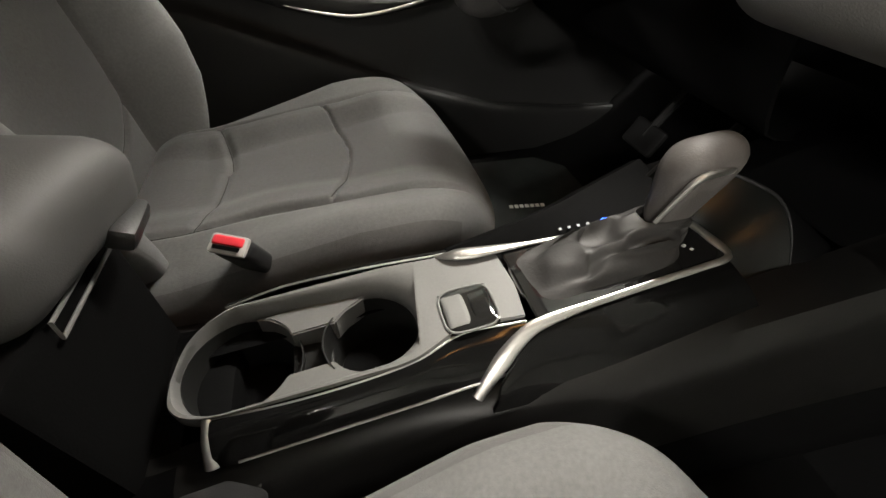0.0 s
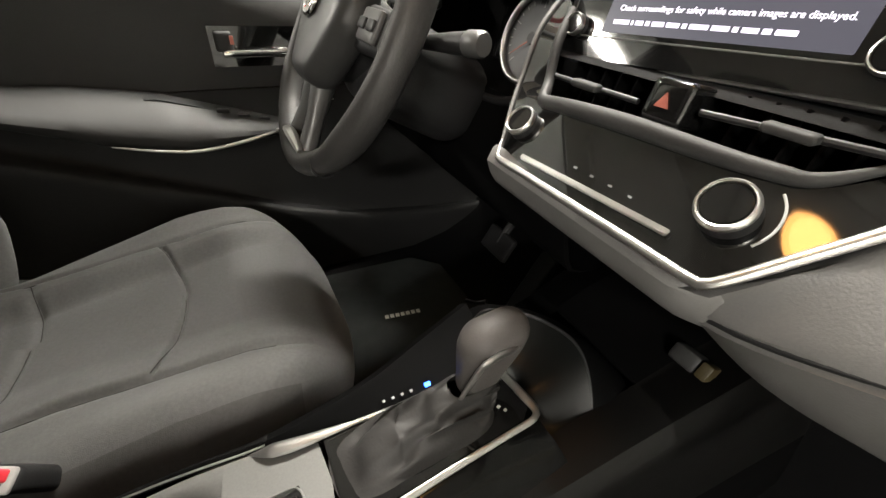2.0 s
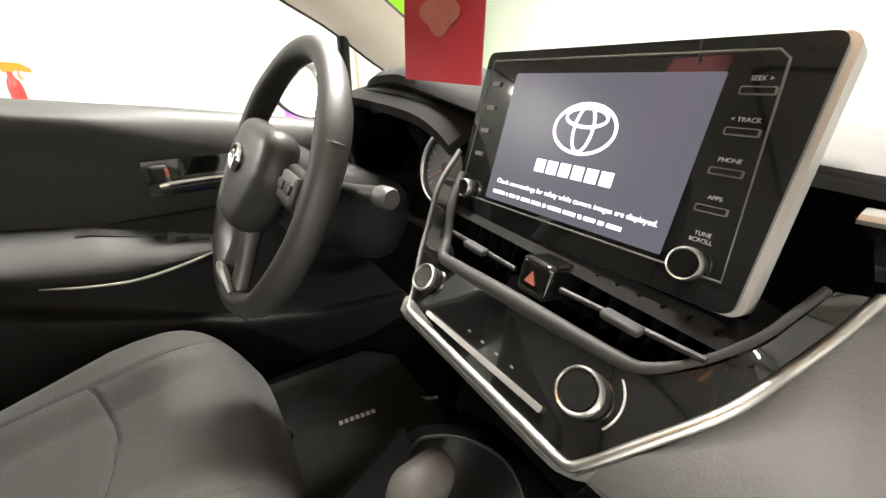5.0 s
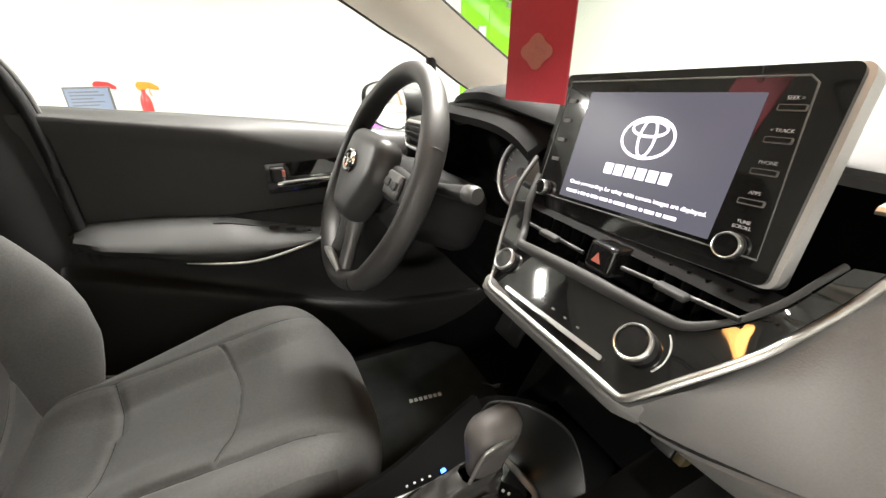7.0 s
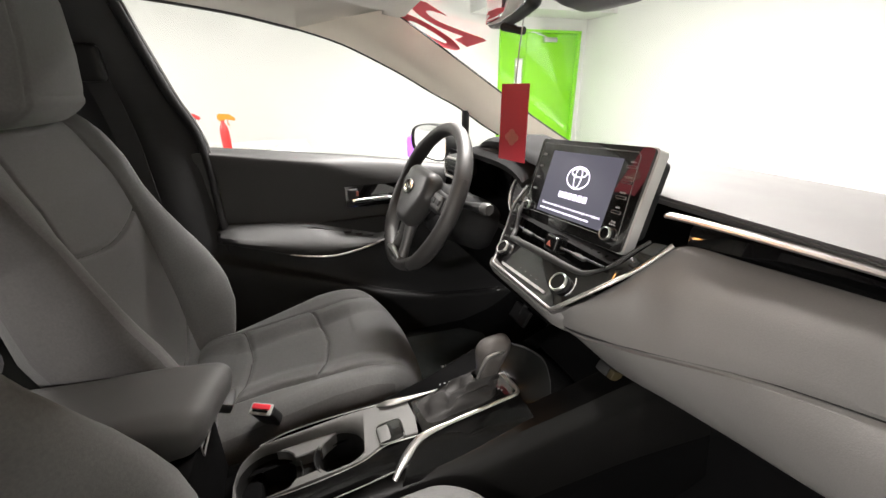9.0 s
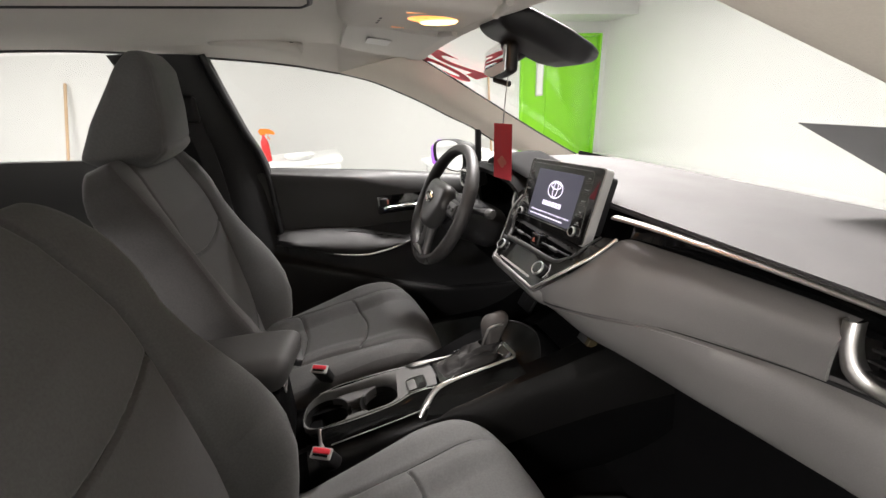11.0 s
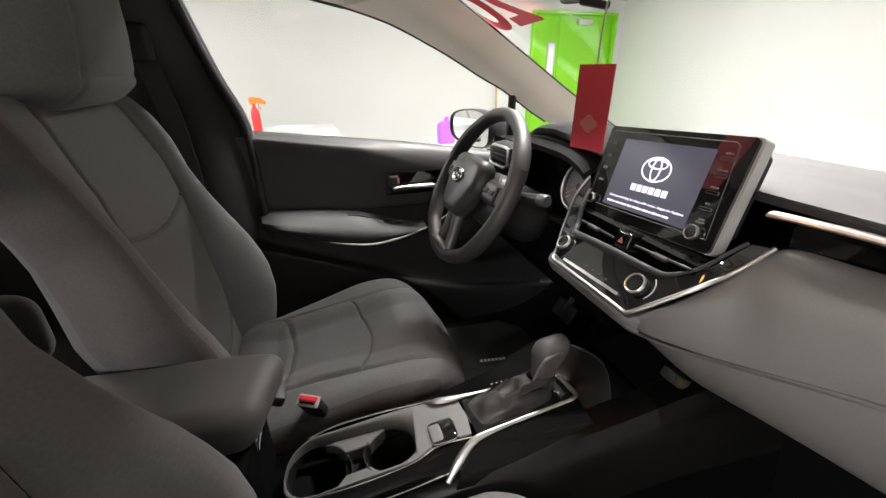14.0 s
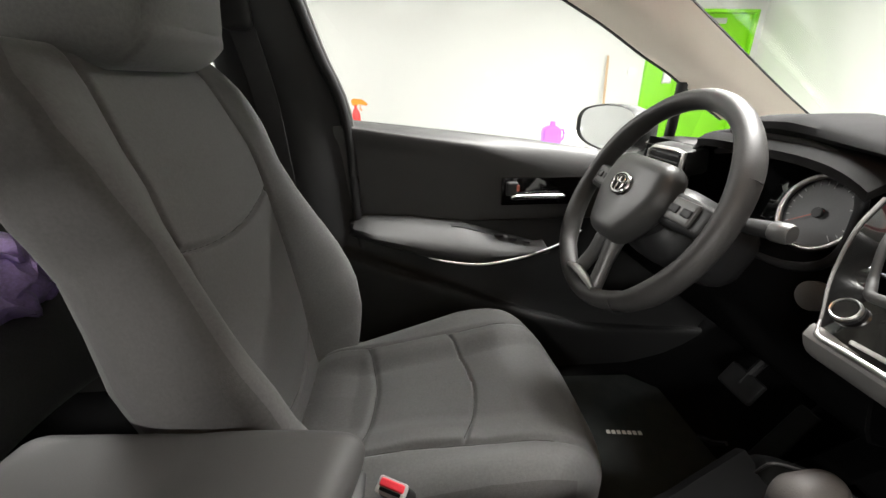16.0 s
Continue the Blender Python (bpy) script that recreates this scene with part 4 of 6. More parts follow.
LOWER = [(0.575, -0.04, 0.632), (0.565, -0.13, 0.619), (0.565, -0.22, 0.635), (0.565, -0.315, 0.650), (0.565, -0.39, 0.662), (0.568, -0.47, 0.675), (0.578, -0.58, 0.687), (0.595, -0.70, 0.69)]
a = spline([(0.60, -0.145, 0.882), *[(x + 0.02, y, z - 0.006) for x, y, z in STRIP[1:]]], 30)
b = spline([(0.592, -0.165, 0.846), (0.618, -0.25, 0.848), (0.625, -0.36, 0.85), (0.63, -0.46, 0.852), (0.64, -0.62, 0.85), (0.65, -0.70, 0.845)], 30)
part("recess_panel", skin([[p, (p + q) / 2 + Vector((0.03, 0, 0)), q + Vector((0.02, 0, 0)), q] for p, q in zip(a, b)], 0.004, inward=(1, 0, 0)), PIANO, dash, "dark recessed ledge")
seam_line = spline(SEAM, 120)
t_, s_ = spline(T_EDGE, 60), spline([p for p in seam_line if p.y > -0.524], 60)
part("soft_panel", skin([[spline([p + Vector((0.012, 0, 0.002)), p + Vector((0.0, 0, -0.003)), p.lerp(q, 0.35) + Vector((-0.010, 0, 0.004)), p.lerp(q, 0.7) + Vector((-0.008, 0, 0.002)), q + Vector((0, 0, 0.002)), q + Vector((0.012, 0, 0))], 14)[k] for k in range(15)] for p, q in zip(t_, s_)], 0.006, inward=(1, 0, 0)), CHARCOAL, dash, "charcoal soft-touch knee panel")
part("seam_groove", tube([q + Vector((0.0055, 0, 0)) for q in spline(SEAM, 40)], 0.0035, 8), BLACK, dash)


def bulge(y):
    """How far the lower panel swells below the seam, nothing beside the centre stack."""
    return min(1.0, max(0.0, (-y - 0.085) / 0.13))


s2, l2 = spline(SEAM, 44), spline(LOWER, 44)
part("lower_panel", skin([[spline([q + Vector((0.012, 0, 0)), q + Vector((0, 0, -0.003)), q.lerp(w, 0.16) + Vector((-0.012, 0, 0.004)) * bulge(q.y), q.lerp(w, 0.42) + Vector((-0.024, 0, 0.004)) * bulge(q.y), q.lerp(w, 0.75) + Vector((-0.018, 0, -0.002)) * bulge(q.y), w, w + Vector((0.02, 0, -0.003)), w + Vector((0.06, 0, 0.004)), w + Vector((0.30, 0, 0.05))], 26)[k] for k in range(27)] for q, w in zip(s2, l2)], 0.006, inward=(0.7, 0, 0.7)), CHARCOAL, dash, "charcoal lower panel and glove box lid")
CH = [[Vector((0.4415 + dx + 0.06 * (max(0.0, -0.082 - y) / 0.05) ** 2, y, 0.7385 + 0.003 * (y + 0.1) / 0.2 + dz)) for dx, dz in ((0.004, 0.002), (-0.001, -0.004), (0.002, -0.017), (0.016, -0.036), (0.05, -0.056), (0.11, -0.072), (0.2, -0.085))] for y in np.linspace(-0.132, 0.105, 22)]
part("stack_chin", skin([spline(r, 18) for r in CH], 0.006, inward=(0.7, 0, 0.4)), CHARCOAL, dash, "charcoal chin under the climate panel")
# passenger side air vent
av = part("side_vent", skin([[(0.606 + 0.006 * j, y, z) for y, z in ((-0.545, 0.862 - 0.0155 * j), (-0.62, 0.856 - 0.0145 * j), (-0.69, 0.848 - 0.012 * j))] for j in range(4)], 0.05, inward=(1, 0, 0)), DARK, dash, "black side air vent")
vo = spline([(0.596, -0.512, 0.870), (0.590, -0.517, 0.855), (0.587, -0.524, 0.832), (0.587, -0.536, 0.811), (0.592, -0.565, 0.801), (0.598, -0.69, 0.799)], 30)
vi = spline([(0.598, -0.527, 0.872), (0.593, -0.531, 0.856), (0.591, -0.538, 0.836), (0.591, -0.549, 0.822), (0.595, -0.572, 0.815), (0.601, -0.69, 0.813)], 30)
part("vent_frame", skin([spline([p + Vector((0.008, 0, 0)), p, p.lerp(q, 0.5) + Vector((-0.004, 0, 0)), q, q + Vector((0.010, 0, 0))], 10) for p, q in zip(vo, vi)], 0.003, inward=(1, 0, 0)), SILVER, dash, "broad silver vent frame")
for k in range(3):
    part("vent_slat", box((0.606, -0.615, 0.848 - 0.014 * k), (0.03, 0.14, 0.003), (0, 15, -2), bevel=0.001), BLACK, av)
# driver's side: face round the instruments, knee panel, left vent
part("cluster_hood", skin([spline([(0.552, y, 0.893 - 0.9 * ((y - 0.37) / 0.22) ** 4 * 0.06), (0.575, y, 0.905 - 0.9 * ((y - 0.37) / 0.22) ** 4 * 0.06), (0.63, y, 0.905), (0.70, y, 0.90)], 10) for y in np.linspace(0.185, 0.49, 26)], 0.012, inward=(0.1, 0, -1)), HOODSKIN, dash, "black instrument hood")
hood_ring = [(0.58, 0.37 + 0.165 * math.copysign(abs(math.cos(t)) ** 0.6, math.cos(t)), 0.815 + 0.09 * math.copysign(abs(math.sin(t)) ** 0.75, math.sin(t))) for t in np.linspace(0, 2 * math.pi, 49)[:-1]]
part("hood_rim", tube(hood_ring, 0.007, 10, closed=True, up=(1, 0, 0)), BLACK, dash)
well = [[Vector(p) + Vector((0.028 * j, 0.0, 0.0)) for p in hood_ring + hood_ring[:1]] for j in range(4)]
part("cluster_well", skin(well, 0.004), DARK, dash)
face = thing("instrument_cluster", "dark instrument cluster with a silver-ringed round gauge", "instrument cluster", (0.64, 0.37, 0.81))
part("back_plate", slab([(0.655, 0.37 + 0.17 * math.copysign(abs(math.cos(t)) ** 0.6, math.cos(t)), 0.815 + 0.095 * math.copysign(abs(math.sin(t)) ** 0.75, math.sin(t))) for t in np.linspace(0, 2 * math.pi, 33)[:-1]], (1, 0, 0), 0.006), DARK, face)
GA = Vector((-1, -0.05, 0.28)).normalized()
for gy, gr in ((0.298, 0.054),):
    gc = Vector((0.632, gy, 0.803))
    gg = part("gauge", disc(gc, -GA, gr, 0.008), GAUGE_FACE, face, "round grey dial")
    part("bezel", ring(gc + GA * 0.004, GA, gr + 0.002, 0.0045), SILVER, gg, "silver dial ring")
    q = GA.to_track_quat("Z", "Y").to_matrix()
    bm = bmesh.new()
    for k in range(21):
        t = math.radians(-45 + 270 * k / 20)
        rr, uu = q @ Vector((math.cos(t), math.sin(t), 0)), q @ Vector((-math.sin(t), math.cos(t), 0))
        ln = 0.010 if k % 5 == 0 else 0.005
        bar(gc + GA * 0.0006 + rr * (gr - 0.006 - ln) - uu * 0.0006, rr, uu, ln, 0.0012, 0.0004, bm)
    part("dial_marks", bm, INK, gg, smooth=False)
    t = math.radians(215)
    d = q @ Vector((math.cos(t), math.sin(t), 0))
    part("needle", tube([gc + GA * 0.004 - d * 0.008, gc + GA * 0.004 + d * (gr - 0.012)], [0.0012, 0.0005], 6), RED_PRINT, gg, "thin red needle")
    part("needle_hub", disc(gc + GA * 0.001, GA, 0.008, 0.006, 20, 0.001), BLACK, gg)
part("info_screen", box((0.642, 0.37, 0.80), (0.004, 0.05, 0.07), (0, 15, 0), bevel=0.002), PIANO, face)
# face panel under the instruments down to the knees
K = [[(0.60, y, 0.905 - 0.04 * min(1.0, max(0.0, (y - 0.47) / 0.08))), (0.60, y, 0.86), (0.575, y, 0.72), (0.555, y, 0.68), (0.57, y, 0.60), (0.62, y, 0.55), (0.85, y, 0.56)] for y in np.linspace(0.10, 0.72, 24)]
KK = [[Vector(p) + Vector((0.09 if (abs(p[1] - 0.37) < 0.16 and 0.75 < p[2]) else 0, 0, 0)) for p in spline(k, 26)] for k in K]
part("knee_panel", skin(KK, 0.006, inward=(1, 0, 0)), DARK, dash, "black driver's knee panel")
lv = part("left_vent", box((0.575, 0.565, 0.84), (0.05, 0.12, 0.05), (0, -8, 0), bevel=0.008), BLACK, dash, "black outer air vent")
part("vent_frame", tube([(0.548, 0.51, 0.858), (0.546, 0.51, 0.815), (0.546, 0.53, 0.805), (0.548, 0.62, 0.803), (0.55, 0.628, 0.81), (0.55, 0.626, 0.848), (0.55, 0.61, 0.856), (0.548, 0.53, 0.86)], 0.005, 8, closed=True, up=(1, 0, 0)), SILVER, lv, "silver vent frame")
for k in range(3):
    part("vent_slat", box((0.552, 0.567, 0.822 + 0.013 * k), (0.02, 0.10, 0.003), (0, 15, 0)), BLACK, lv)

# ---- centre stack ----
stack = thing("climate_panel", "glossy black climate panel with two silver-ringed dials", "climate panel", (0.46, -0.01, 0.78))
FN = Vector((-0.743, 0, 0.669)).normalized()      # outward from the face
FU = Vector((0.669, 0, 0.743)).normalized()


def face_at(y, h, out=0.0):
    """A place on the climate face: across, up from its foot, proud of it."""
    bow = 0.12 * min(max(0.0, h), 0.07) * max(0.0, 1 - ((y - 0.035) / 0.075) ** 2)
    back = 0.10 * h * min(1.0, max(0.0, (-y - 0.07) / 0.08))      # the flank lies back
    return Vector((0.4425, y, 0.742)) + FU * h + FN * (out + bow - 0.04 * y - back)


# the glossy face lies between the silver outline and the vent rim, round both flanks
OUTER = [Vector((0.556, 0.168, 0.862)), Vector((0.520, 0.155, 0.832)), face_at(0.142, 0.076), face_at(0.127, 0.049), face_at(0.108, 0.022), face_at(0.098, 0.006), face_at(0.091, -0.001), face_at(0.06, -0.001), face_at(0.0, -0.001), face_at(-0.06, -0.001), face_at(-0.099, -0.001), face_at(-0.107, 0.004), face_at(-0.126, 0.035), face_at(-0.149, 0.077), Vector((0.526, -0.159, 0.816)), Vector((0.550, -0.167, 0.834)), Vector((0.573, -0.173, 0.852))]
RIM = [Vector((0.535, 0.134, 0.850)), Vector((0.512, 0.122, 0.826)), face_at(0.110, 0.078), face_at(0.100, 0.064), face_at(0.097, 0.0585), face_at(0.093, 0.056), face_at(0.086, 0.055), face_at(0.05, 0.0555), face_at(0.0, 0.058), face_at(-0.06, 0.0615), face_at(-0.094, 0.0645), face_at(-0.107, 0.0675), face_at(-0.120, 0.078), face_at(-0.135, 0.096), Vector((0.522, -0.147, 0.827)), Vector((0.538, -0.153, 0.841)), Vector((0.556, -0.158, 0.854))]
outer, rim_line = spline(OUTER, 96), spline(RIM, 96)
part("fascia", skin([spline([p, p.lerp(q, 0.33), p.lerp(q, 0.66), q], 12) for p, q in zip(outer, rim_line)], 0.006, inward=-FN), PIANO, stack, "glossy black fascia with flanks that rise beside the vents")
trim = [p - (q - p).normalized() * 0.0012 + FN * 0.001 for p, q in zip(outer, rim_line)]
low_run = trim[28:]
part("silver_trim", tube(low_run, [0.0012 + 0.0022 * min(1.0, k / 5) for k in range(len(low_run))], 10), SILVER, stack, "satin silver outline trim")
part("flank_trim", tube(trim[:29], [0.0026 - 0.0012 * k / 28 for k in range(29)], 8), SATIN_GREY, stack, "dark satin edge beside the instruments")


DIALRING = material("satin_bright_ring", (0.74, 0.73, 0.71), 0.30, 1.0, 0.03, 20, 400, 0.0)


def dial(y, h, r, parent, c=None, ax=None, name="dial", lift=0.0):
    ax = ax or FN
    c = (c or face_at(y, h)) + ax * lift
    k = part(name, lathe(c, ax, [(r * 1.0, -lift), (r * 0.98, 0), (r * 0.97, 0.006), (r * 0.9, 0.0072), (r * 0.7, 0.0072)]), BLACK, parent, "black ridged dial")
    part("dial_ring", lathe(c + ax * 0.0045, ax, [(r * 0.98, 0), (r * 1.0, 0.002), (r * 0.97, 0.004), (r * 0.90, 0.0052), (r * 0.84, 0.0048), (r * 0.80, 0.0035), (r * 0.79, 0.0)], 44), DIALRING, k, "bright satin dial ring")
    part("dial_cap", disc(c + ax * 0.004, ax, r * 0.78, 0.0046, 28, 0.0006), PIANO, k)
    return k


dial(-0.0875, 0.0385, 0.0155, stack, lift=0.004)
dial(0.0900, 0.0330, 0.0135, stack, lift=0.002)
sw = part("switch_strip", slab([face_at(0.067, 0.0066, 0.001), face_at(-0.0715, 0.0102, 0.001), face_at(-0.0715, 0.0150, 0.001), face_at(0.067, 0.0112, 0.001)], FN, 0.0025, 0.0008), SILVER, stack, "thin silver switch strip")
for k in range(6):
    y = 0.0555 - 0.0231 * k
    h0 = 0.0071 + 0.0036 * (0.067 - y) / 0.1385
    part("switch_key", slab([face_at(y + 0.0112, h0, 0.0035), face_at(y - 0.0112, h0 + 0.0006, 0.0035), face_at(y - 0.0112, h0 + 0.0040, 0.0035), face_at(y + 0.0112, h0 + 0.0034, 0.0035)], FN, 0.0006, 0.0002), SILVER, sw)
for k in range(4):
    part("symbol", bar(face_at(0.016 - 0.0165 * k, 0.0205, 0.0003), (0, -1, 0), FU, 0.0032, 0.0016), DIM_INK, stack, smooth=False)
arc = [face_at(-0.0855 - 0.0245 * math.cos(t), 0.0400 + 0.0245 * math.sin(t), 0.0006) for t in np.linspace(-0.5, 0.9, 12)]
part("dial_scale", tube(arc, 0.0008, 6), INK, stack)

RIMSKIN = material("satin_vent_rim", (0.032, 0.032, 0.032), 0.6, 0, 0.1, 12, 500, 0.08, spec=0.25)
# vents under the screen
cv = thing("centre_vents", "black centre air vents with a hazard button", "air vents", (0.49, 0, 0.81))
lip_line = [q + FN * 0.001 + (q - p).normalized() * 0.004 for p, q in zip(outer, rim_line)]
part("lower_rim", tube(lip_line, [0.0042 + 0.0020 * math.sin(math.pi * min(1.0, max(0.0, (k - 14) / 56))) - 0.0018 * min(1.0, max(0.0, (k - 68) / 8)) for k in range(97)], 14, flat=1.1), RIMSKIN, cv, "rounded dark grey vent rim")
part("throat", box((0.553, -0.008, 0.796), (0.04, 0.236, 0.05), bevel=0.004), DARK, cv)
part("brow", skin([spline([(0.545, y, 0.8215), (0.531, y, 0.820), (0.518, y, 0.818), (0.514, y, 0.8165), (0.518, y, 0.8145), (0.555, y, 0.808)], 16) for y in np.linspace(0.128, -0.148, 16)], 0.002, inward=(1, 0, 0)), HOODSKIN, cv, "black brow above the vents")
for y in np.linspace(-0.125, 0.10, 15):
    if abs(y + 0.009) > 0.024:
        part("vane", box((0.532, y, 0.797 - 0.03 * y), (0.03, 0.0018, 0.036), (0, 15, 0)), DARK, cv)
for ya, za, yb, zb, ym in ((0.014, 0.803, 0.104, 0.802, 0.062), (-0.032, 0.808, -0.131, 0.814, -0.083)):
    part("slat", tube([(0.500, ya, za), (0.502, yb, zb)], 0.0022, 8), BLACK, cv, "thin black horizontal slat")
    zm = za + (zb - za) * (ym - ya) / (yb - ya)
    part("tab", soft_block((6, 14, 4), (0.010, 0.028, 0.006), 0.0026, lambda p, ym=ym, zm=zm: p + np.array((0.497, ym, zm + 0.001))), RIMSKIN, cv, "grey slider tab")
hb = part("hazard_button", soft_block((8, 10, 12), (0.030, 0.030, 0.028), 0.004, lambda p: np.column_stack((p[:, 0] + 0.506 + 0.25 * p[:, 2], p[:, 1] - 0.0125, p[:, 2] + 0.8075 - 0.2 * p[:, 0]))), PIANO, cv, "glossy hazard button")
hc = Vector((0.4905, -0.0115, 0.8105))
part("triangle_mark", slab([hc + Vector((-0.0008, 0.0052, -0.004)), hc + Vector((-0.0008, -0.0052, -0.004)), hc + Vector((0.0014, 0, 0.0052))], (-1, 0, 0.25), 0.001), RED_PRINT, hb, "red warning triangle", smooth=False)

# ---- touch screen ----
SB = Vector((0.529, 0.002, 0.833))
SN = Vector((-0.952, 0, 0.306)).normalized()
TURN_ = Matrix.Rotation(radians(3.5), 3, SN)
SU = TURN_ @ Vector((0.306, 0, 0.952)).normalized()
SR_ = TURN_ @ Vector((0, -1, 0))
SW, SH = 0.133, 0.1435


def scr(s, h, out=0.0):
    return SB + SR_ * s + SU * h + SN * out


def plate(s0, s1, h0, h1, out, depth, rad, bm=None):
    pts = []
    for cs, ch, a0 in ((s1 - rad, h1 - rad, 0), (s0 + rad, h1 - rad, 90), (s0 + rad, h0 + rad, 180), (s1 - rad, h0 + rad, 270)):
        for k in range(5):
            t = math.radians(a0 + 22.5 * k)
            pts.append(scr(cs + rad * math.cos(t), ch + rad * math.sin(t), out))
    return slab(pts, SN, depth, 0, bm)


SHELLSKIN = material("silver_painted_shell", (0.50, 0.495, 0.48), 0.42, 0.35, 0.05, 20, 400, 0.0)
ts = thing("touch_screen", "upright touch screen lit with a start-up picture", "touch screen", SB)
part("silver_shell", plate(-SW, SW, -0.012, SH, -0.022, 0.018, 0.008), SHELLSKIN, ts, "satin silver shell edge")
part("shell_back", plate(-SW + 0.01, SW - 0.01, 0.012, SH - 0.012, -0.045, 0.024, 0.01), BLACK, ts)
part("bezel", plate(-SW + 0.0015, SW - 0.004, -0.011, SH - 0.0015, -0.004, 0.005, 0.007), PIANO, ts, "glossy black bezel")
part("inner_frame", tube([scr(s, h, 0.001) for s, h in ((-0.126, 0.006), (-0.122, 0.134), (0.102, 0.134), (0.108, 0.129), (0.118, 0.006))], 0.0008, 6, closed=True, up=SN), SATIN_GREY, ts)
disp = part("display", plate(-0.088, 0.081, 0.010, 0.1225, 0.0012, 0.0004, 0.001), SCREEN_ON, ts, "lit grey display")
lc = scr(-0.003, 0.0815, 0.0019)
for rx, ry, off in ((0.027, 0.0185, 0), (0.0082, 0.0172, 0), (0.0180, 0.0070, 0.0085)):
    part("emblem_loop", tube([lc + SR_ * (rx * math.cos(t)) + SU * (ry * math.sin(t) + off) for t in np.linspace(0, 2 * math.pi, 41)[:-1]], 0.0013, 6, closed=True, up=SN, flat=0.3), SCREEN_INK, disp)
for k in range(6):
    part("wordmark_bar", bar(scr(-0.0385 + 0.0124 * k, 0.0435, 0.0017), SR_, SU, 0.0098, 0.0105, 0.0003), SCREEN_INK, disp, smooth=False)
lettering("Check surroundings for safety while camera images are displayed.", scr(-0.002, 0.0262, 0.0017), SR_, SU, 0.0057, SCREEN_INK, disp, "message", "CENTER")
x = -0.079
for w in (9, 1, 4, 2, 6, 6, 2, 8, 7, 2, 6, 3, 7):
    L = w * 0.00165
    part("message_bar", bar(scr(x, 0.0165, 0.0017), SR_, SU, L, 0.003, 0.0003), SCREEN_INK, disp, smooth=False)
    x += L + 0.0022
for words, h in (("SEEK >", 0.1178), ("< TRACK", 0.0953), ("PHONE", 0.0724), ("APPS", 0.0502)):
    lettering(words, scr(0.099, h, 0.0012), SR_, SU, 0.0037, INK, ts, "lettering", "CENTER")
    kb = part("key", plate(0.0905, 0.1085, h - 0.0080, h - 0.0035, 0.001, 0.0018, 0.001), SATIN_GREY, ts, "silver-edged key")
    part("key_face", plate(0.0915, 0.1075, h - 0.0072, h - 0.0042, 0.0028, 0.0004, 0.0006), PIANO, kb)
lettering("TUNE", scr(0.1, 0.0285, 0.0012), SR_, SU, 0.0037, INK, ts, "lettering", "CENTER")
lettering("SCROLL", scr(0.1, 0.0245, 0.0012), SR_, SU, 0.0037, INK, ts, "lettering", "CENTER")
for h in (0.113, 0.0915, 0.07, 0.048):
    part("key", plate(-0.116, -0.106, h - 0.002, h + 0.002, 0.001, 0.002, 0.0008), SATIN_GREY, ts)
dial(0, 0, 0.0105, ts, scr(0.0985, 0.0105, 0.001), SN, "tune_knob")
dial(0, 0, 0.0092, ts, scr(-0.1135, 0.0125, 0.001), SN, "power_knob")

# ---- steering wheel ----
wheel = thing("steering_wheel", "black leather steering wheel with silver spoke trim", "steering wheel", (0.39, 0.384, 0.81))
WT = math.radians(27)
WN = Vector((-math.cos(WT), 0, math.sin(WT)))
WU = Vector((math.sin(WT), 0, math.cos(WT)))
WR = Vector((0, -1, 0))
WC = Vector((0.396, 0.384, 0.803))


def wh(a, b, out=0.0):
    return WC + WR * a + WU * b + WN * out


RW = 0.177
SPOKESKIN = material("spoke_grey_plastic", (0.065, 0.065, 0.064), 0.42, 0.2, 0.08, 20, 420, 0.03)
rimpts = []
rads = []
for t in np.linspace(0, 2 * math.pi, 73)[:-1]:
    flat = 0.975 if math.sin(t) < -0.8 else 1.0
    rimpts.append(wh(RW * math.cos(t), RW * math.sin(t) * flat))
    rads.append(0.0155 + 0.0022 * math.exp(-((abs(math.cos(t)) - 0.85) / 0.15) ** 2))
part("rim", tube(rimpts, rads, 16, closed=True, up=WN, flat=1.15), LEATHER, wheel, "grained leather rim")


PADSKIN = material("airbag_vinyl", (0.027, 0.027, 0.0267), 0.45, 0, 0.1, 20, 420, 0.08)


def hubshape(p):
    w = 1 - 0.55 * np.clip((0.012 - p[:, 1]) / 0.08, 0, 1) ** 1.3 - 0.10 * np.clip((p[:, 1] - 0.03) / 0.04, 0, 1)
    q = [wh(a * k, b - 0.004, 0.012 + c + 0.010 * (1 - (a / 0.085) ** 2)) for (a, b, c), k in zip(p, w)]
    return np.array([tuple(v) for v in q])


part("airbag_pad", soft_block((30, 28, 8), (0.168, 0.142, 0.045), 0.021, hubshape), PADSKIN, wheel, "black airbag pad")
for s in (1, -1):
    sp = part("side_spoke", soft_block((16, 10, 6), (0.095, 0.055, 0.022), 0.01, lambda p, s=s: np.array([tuple(wh(s * (0.115 + a), 0.012 + b * (1 + 2.2 * (0.048 - a)) * 0.8, -0.002 + c)) for a, b, c in p])), BLACK, wheel)
    part("spoke_trim", soft_block((12, 8, 4), (0.05, 0.034, 0.008), 0.0035, lambda p, s=s: np.array([tuple(wh(s * (0.115 + a), 0.014 + b, 0.012 + c)) for a, b, c in p])), SPOKESKIN, sp, "satin grey switch pad")
    for k in range(2):
        part("switch", soft_block((6, 6, 3), (0.018, 0.012, 0.005), 0.002, lambda p, s=s, k=k: np.array([tuple(wh(s * (0.102 + 0.026 * k + a), 0.014 + b, 0.0165 + c)) for a, b, c in p])), BLACK, sp)
